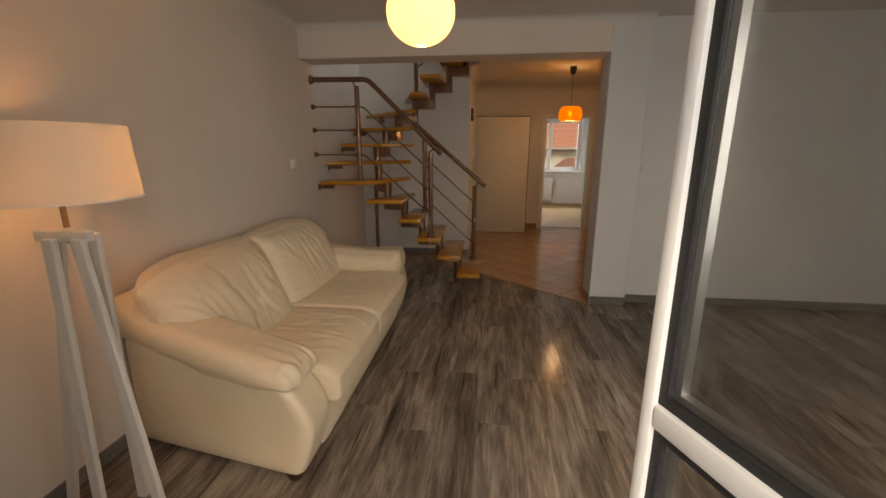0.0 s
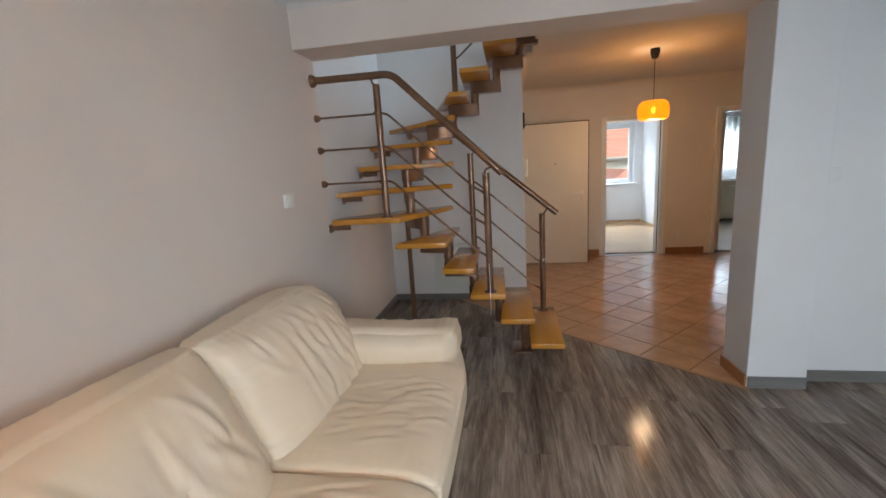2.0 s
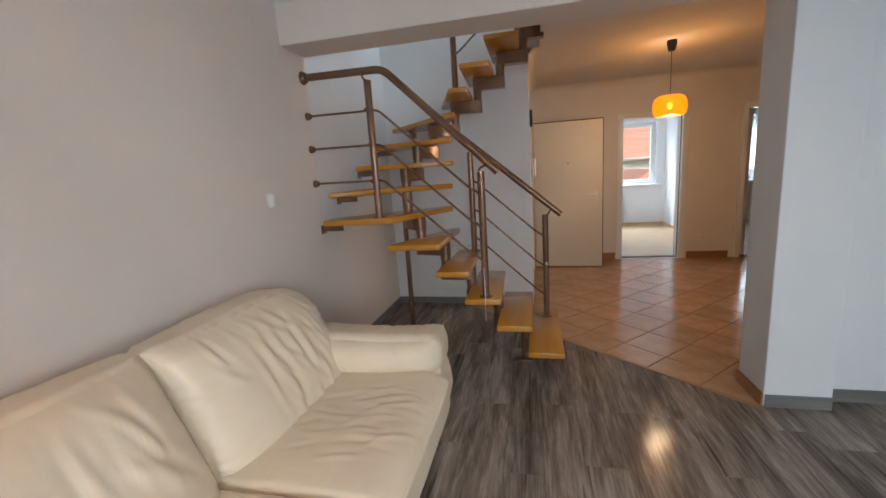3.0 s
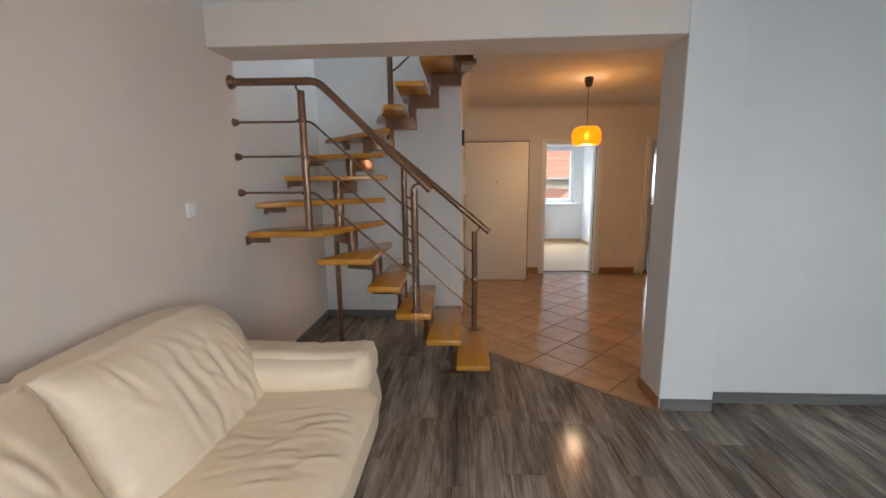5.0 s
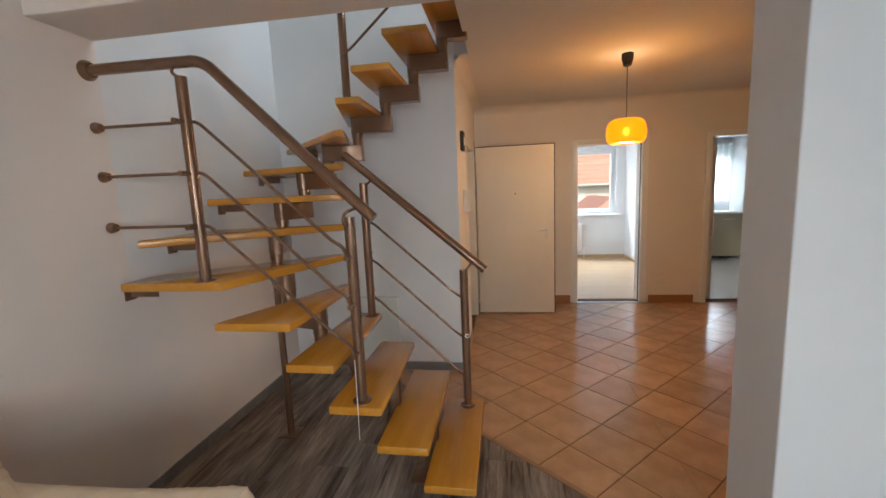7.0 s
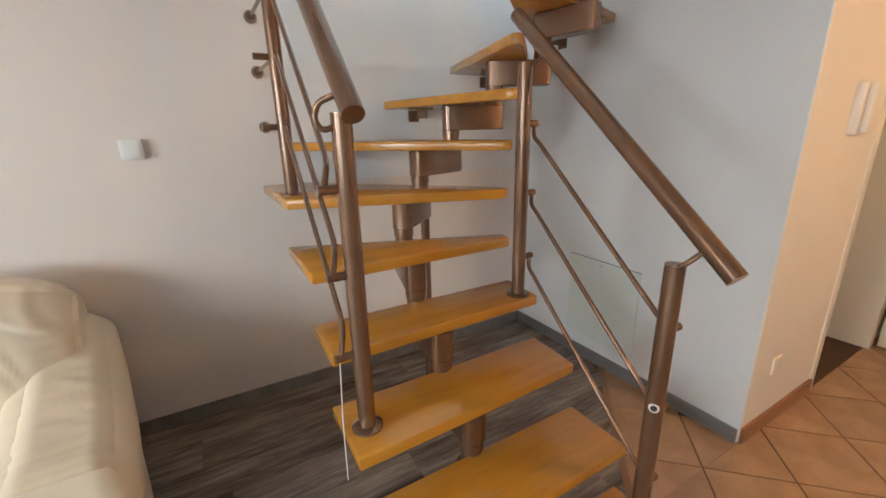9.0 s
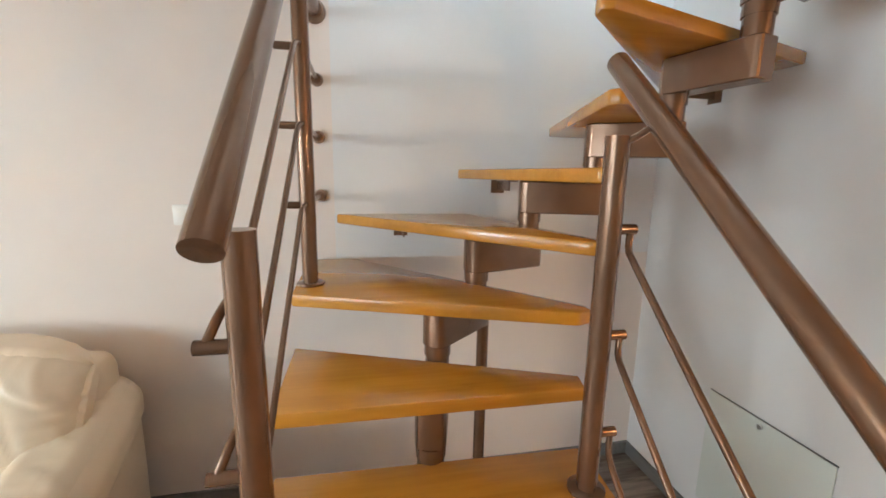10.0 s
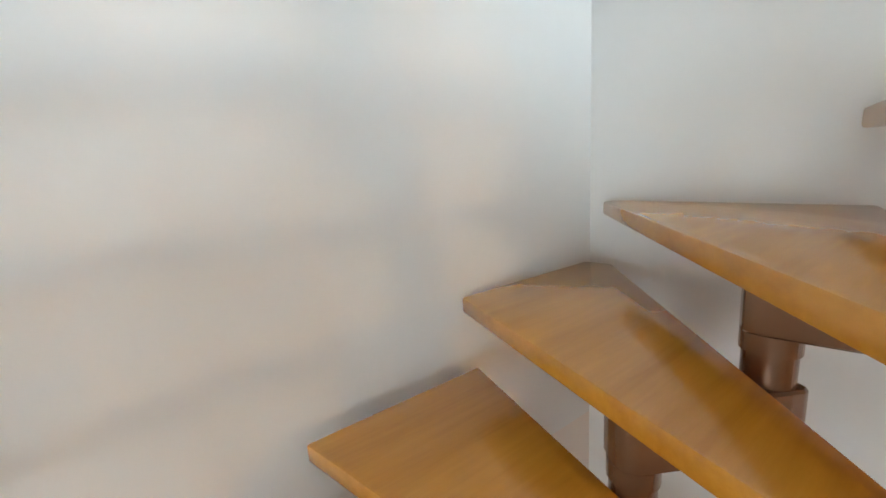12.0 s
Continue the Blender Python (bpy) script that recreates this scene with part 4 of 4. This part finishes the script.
part("gap", boxes((-0.002, 0.467, -0.0015, 0.002, 0.499, 0.503)), SKIRT, ha)
part("lock", tube(bmesh.new(), [(0.222, -0.010, 0.475), (0.222, -0.004, 0.475)], 0.010, 14), CHROME, ha)

# ---- far room and kitchen ----
rad = thing("radiator", (2.95, 11.68, 0.15), "white panel radiator under the far window", "radiator")
part("panel", boxes((0, 0.50, -0.04, 0.03, 0, 0.58), bevel=0.006), WHITE, rad)
part("valve", bar([(0.53, -0.01, 0.06), (0.58, -0.01, 0.06)], 0.014), WHITE, rad)
part("pipe", bar([(0.55, -0.01, -0.15), (0.55, -0.01, 0.06)], 0.007), WHITE, rad)
for x in (5.15, 5.72):
    cb = thing("base_cabinet", (x, 11.15, 0), "dark olive kitchen base cabinet", "cabinet", "kitchen cabinets")
    part("body", boxes((0, 0.56, 0.02, 0.58, 0.08, 0.88)), KITCHEN, cb)
    part("door", boxes((0.004, 0.556, 0, 0.018, 0.10, 0.87), bevel=0.003), KITCHEN, cb)
    part("handle", bar([(0.18, -0.02, 0.78), (0.38, -0.02, 0.78)], 0.006), CHROME, cb)
wt = thing("worktop", (5.13, 11.12, 0.88), "pale worktop on the kitchen cabinets", "worktop")
part("board", boxes((0, 1.17, 0, 0.62, 0, 0.035), bevel=0.004), PVC, wt)
bm = bmesh.new()
rows = []
for k in range(61):
    x = 5.3 + k / 60 * 1.0
    y = 11.70 + 0.018 * math.sin(k * 0.9) + 0.006 * math.sin(k * 2.3)
    rows.append((bm.verts.new((x, y, 1.12)), bm.verts.new((x, y, 2.2))))
for a, b in zip(rows, rows[1:]):
    bm.faces.new((a[0], b[0], b[1], a[1]))
cu = thing("curtain", (0, 0, 0), "sheer white kitchen curtain at the window", "curtain")
part("cloth", bm, CURTAIN, cu)
part("rod", bar([(5.2, 11.70, 2.21), (6.3, 11.70, 2.21)], 0.01), WHITE, cu)

# ---- outside ----
setting("ground", boxes((-3000, 3000, -3000, 3000, -6.6, -6.5)), GRASS, "green ground three storeys below")
house = thing("neighbour_house", (0, 0, 0), "white plastered neighbouring house with a red clay tile roof", "house")
part("wall", boxes((-6, 14, 24.4, 34, -6.5, 1.55)), PLASTER, house)
bm = bmesh.new()
n = 18
prev = None
for k in range(n + 1):
    y, z = 24.0 + 5.2 * k / n, 1.6 + 4.2 * k / n
    for dz in ((0, 0.05) if 0 < k < n else (0,)):
        row = [bm.verts.new((x, y, z + dz)) for x in (-6.4, 14.4)]
        if prev:
            bm.faces.new((prev[0], prev[1], row[1], row[0]))
        prev = row
part("roof", bm, ROOF, house, "red clay tile roof", 0)
part("gutter", bar([(-6.4, 23.93, 1.56), (14.4, 23.93, 1.56)], 0.07, 10), CHROME, house)
small = thing("garden_house", (0, 0, 0), "small white house with a red gabled roof", "house")
part("wall", prism([(3.75, 17.5), (7.15, 17.5), (7.15, 21), (3.75, 21)], -6.5, -0.55), PLASTER, small)
bm = bmesh.new()
a = [bm.verts.new(p) for p in ((3.45, 17.2, -0.5), (5.45, 17.2, 1.13), (7.45, 17.2, -0.5), (3.45, 21.2, -0.5), (5.45, 21.2, 1.13), (7.45, 21.2, -0.5))]
for f in ((0, 1, 4, 3), (1, 2, 5, 4), (0, 2, 1), (3, 4, 5), (0, 3, 5, 2)):
    bm.faces.new([a[i] for i in f])
part("roof", bm, ROOF, small, "red clay tile roof", 0)

# ---- floor pieces ----
plank_cache = {}


def piece(name, poly, z0, z1, material, parent, key=None):
    cx, cy = sum(p[0] for p in poly) / len(poly), sum(p[1] for p in poly) / len(poly)
    me = plank_cache.get(key) if key else None
    if me is None:
        g, m = 0.0007, 0.0008
        bm = bmesh.new()
        c = Vector((cx, cy))
        ring = lambda k, z: [bm.verts.new((*(Vector(p) - c) * (1 - k / max(0.03, (Vector(p) - c).length)), z)) for p in poly]
        lo, mid, hi = ring(0, z0), ring(0, z1 - m), ring(g * 1.6, z1)
        bm.faces.new(hi)
        for u, v in ((lo, mid), (mid, hi)):
            for i in range(len(poly)):
                j = (i + 1) % len(poly)
                bm.faces.new((u[i], u[j], v[j], v[i]))
        me = mesh(name, bm, material)
        if key:
            plank_cache[key] = me
    ob = new(name, me)
    ob.location = (cx, cy, 0)
    ob.parent = parent
    return ob


laminate = [(0.0, 0.38), (6.2, 0.38), (6.2, 4.4), (2.8, 4.4), (2.75, 4.28), (1.73, 5.16), (0.75, 6.11), (0.0, 6.11)]
W, LEN = 0.192, 1.285
rng = random.Random(7)
for i in range(33):
    x0 = i * W
    y = 0.38 - rng.random() * LEN
    while y < 6.11:
        gap = 0.0005
        full = [(x0 + gap, y + gap), (x0 + W - gap, y + gap), (x0 + W - gap, y + LEN - gap), (x0 + gap, y + LEN - gap)]
        poly = clip_box(full, 0.001, 6.2, 0.38, 6.11 if x0 < 1.7 else (5.3 if x0 < 2.76 else 4.4))
        if x0 < 2.76 < x0 + W and len(poly) > 2:
            strip = clip_box(poly, 2.76, x0 + W, 0.38, 4.32)
            if len(strip) > 2:
                piece("plank", strip, -0.0115, 0.0, LAMINATE, floor)
            poly = clip_box(poly, x0, 2.7595, 0.38, 4.4)
        if len(poly) > 2 and x0 < 2.76 and max(p[1] for p in poly) > 4.2:
            for a, b in ((FLIP[0], FLIP[1]), (FLIP[1], FLIP[2])):
                if (a is FLIP[0]) == (x0 > 1.73 - W / 2) and len(poly) > 2:
                    poly = cut(poly, b, a)
        if len(poly) > 2 and size(poly) > 0.0015:
            whole = len(poly) == 4 and abs(size(poly) - size(full)) < 1e-5
            piece("plank", poly, -0.0115, 0.0, LAMINATE, floor, "plank" if whole else None)
        y += LEN

P, R2 = 0.335, math.sqrt(0.5)
U0, V0 = -2.748, 5.517
for i in range(-12, 16):
    for j in range(-6, 16):
        g = 0.0033
        u0, u1, v0, v1 = U0 + i * P + g, U0 + (i + 1) * P - g, V0 + j * P + g, V0 + (j + 1) * P - g
        full = [((u + v) * R2, (v - u) * R2) for u, v in ((u0, v0), (u0, v1), (u1, v1), (u1, v0))][::-1]
        poly = clip_box(full, 0.75, 5.4, 4.28, 8.215)
        if len(poly) > 2:
            poly = cut(cut(poly, FLIP[0], FLIP[1]), FLIP[1], FLIP[2]) if min(p[0] for p in poly) < 2.9 else poly
        lots = [clip_box(poly, 0.7, 1.4895, 4.2, 6.1095), clip_box(poly, 1.49, 2.7595, 4.2, 8.215), clip_box(poly, 2.76, 5.4, 4.592, 8.215)] if len(poly) > 2 else []
        lots = [q for q in lots if len(q) > 2 and size(q) > 0.0006]
        if sum(size(q) for q in lots) > 0.999 * size(full):
            lots = [poly]
        for poly in lots:
            whole = len(poly) == 4 and abs(size(poly) - size(full)) < 1e-5
            piece("tile", poly, -0.0105, 0.0, TILE, tile_floor, "tile" if whole else None)
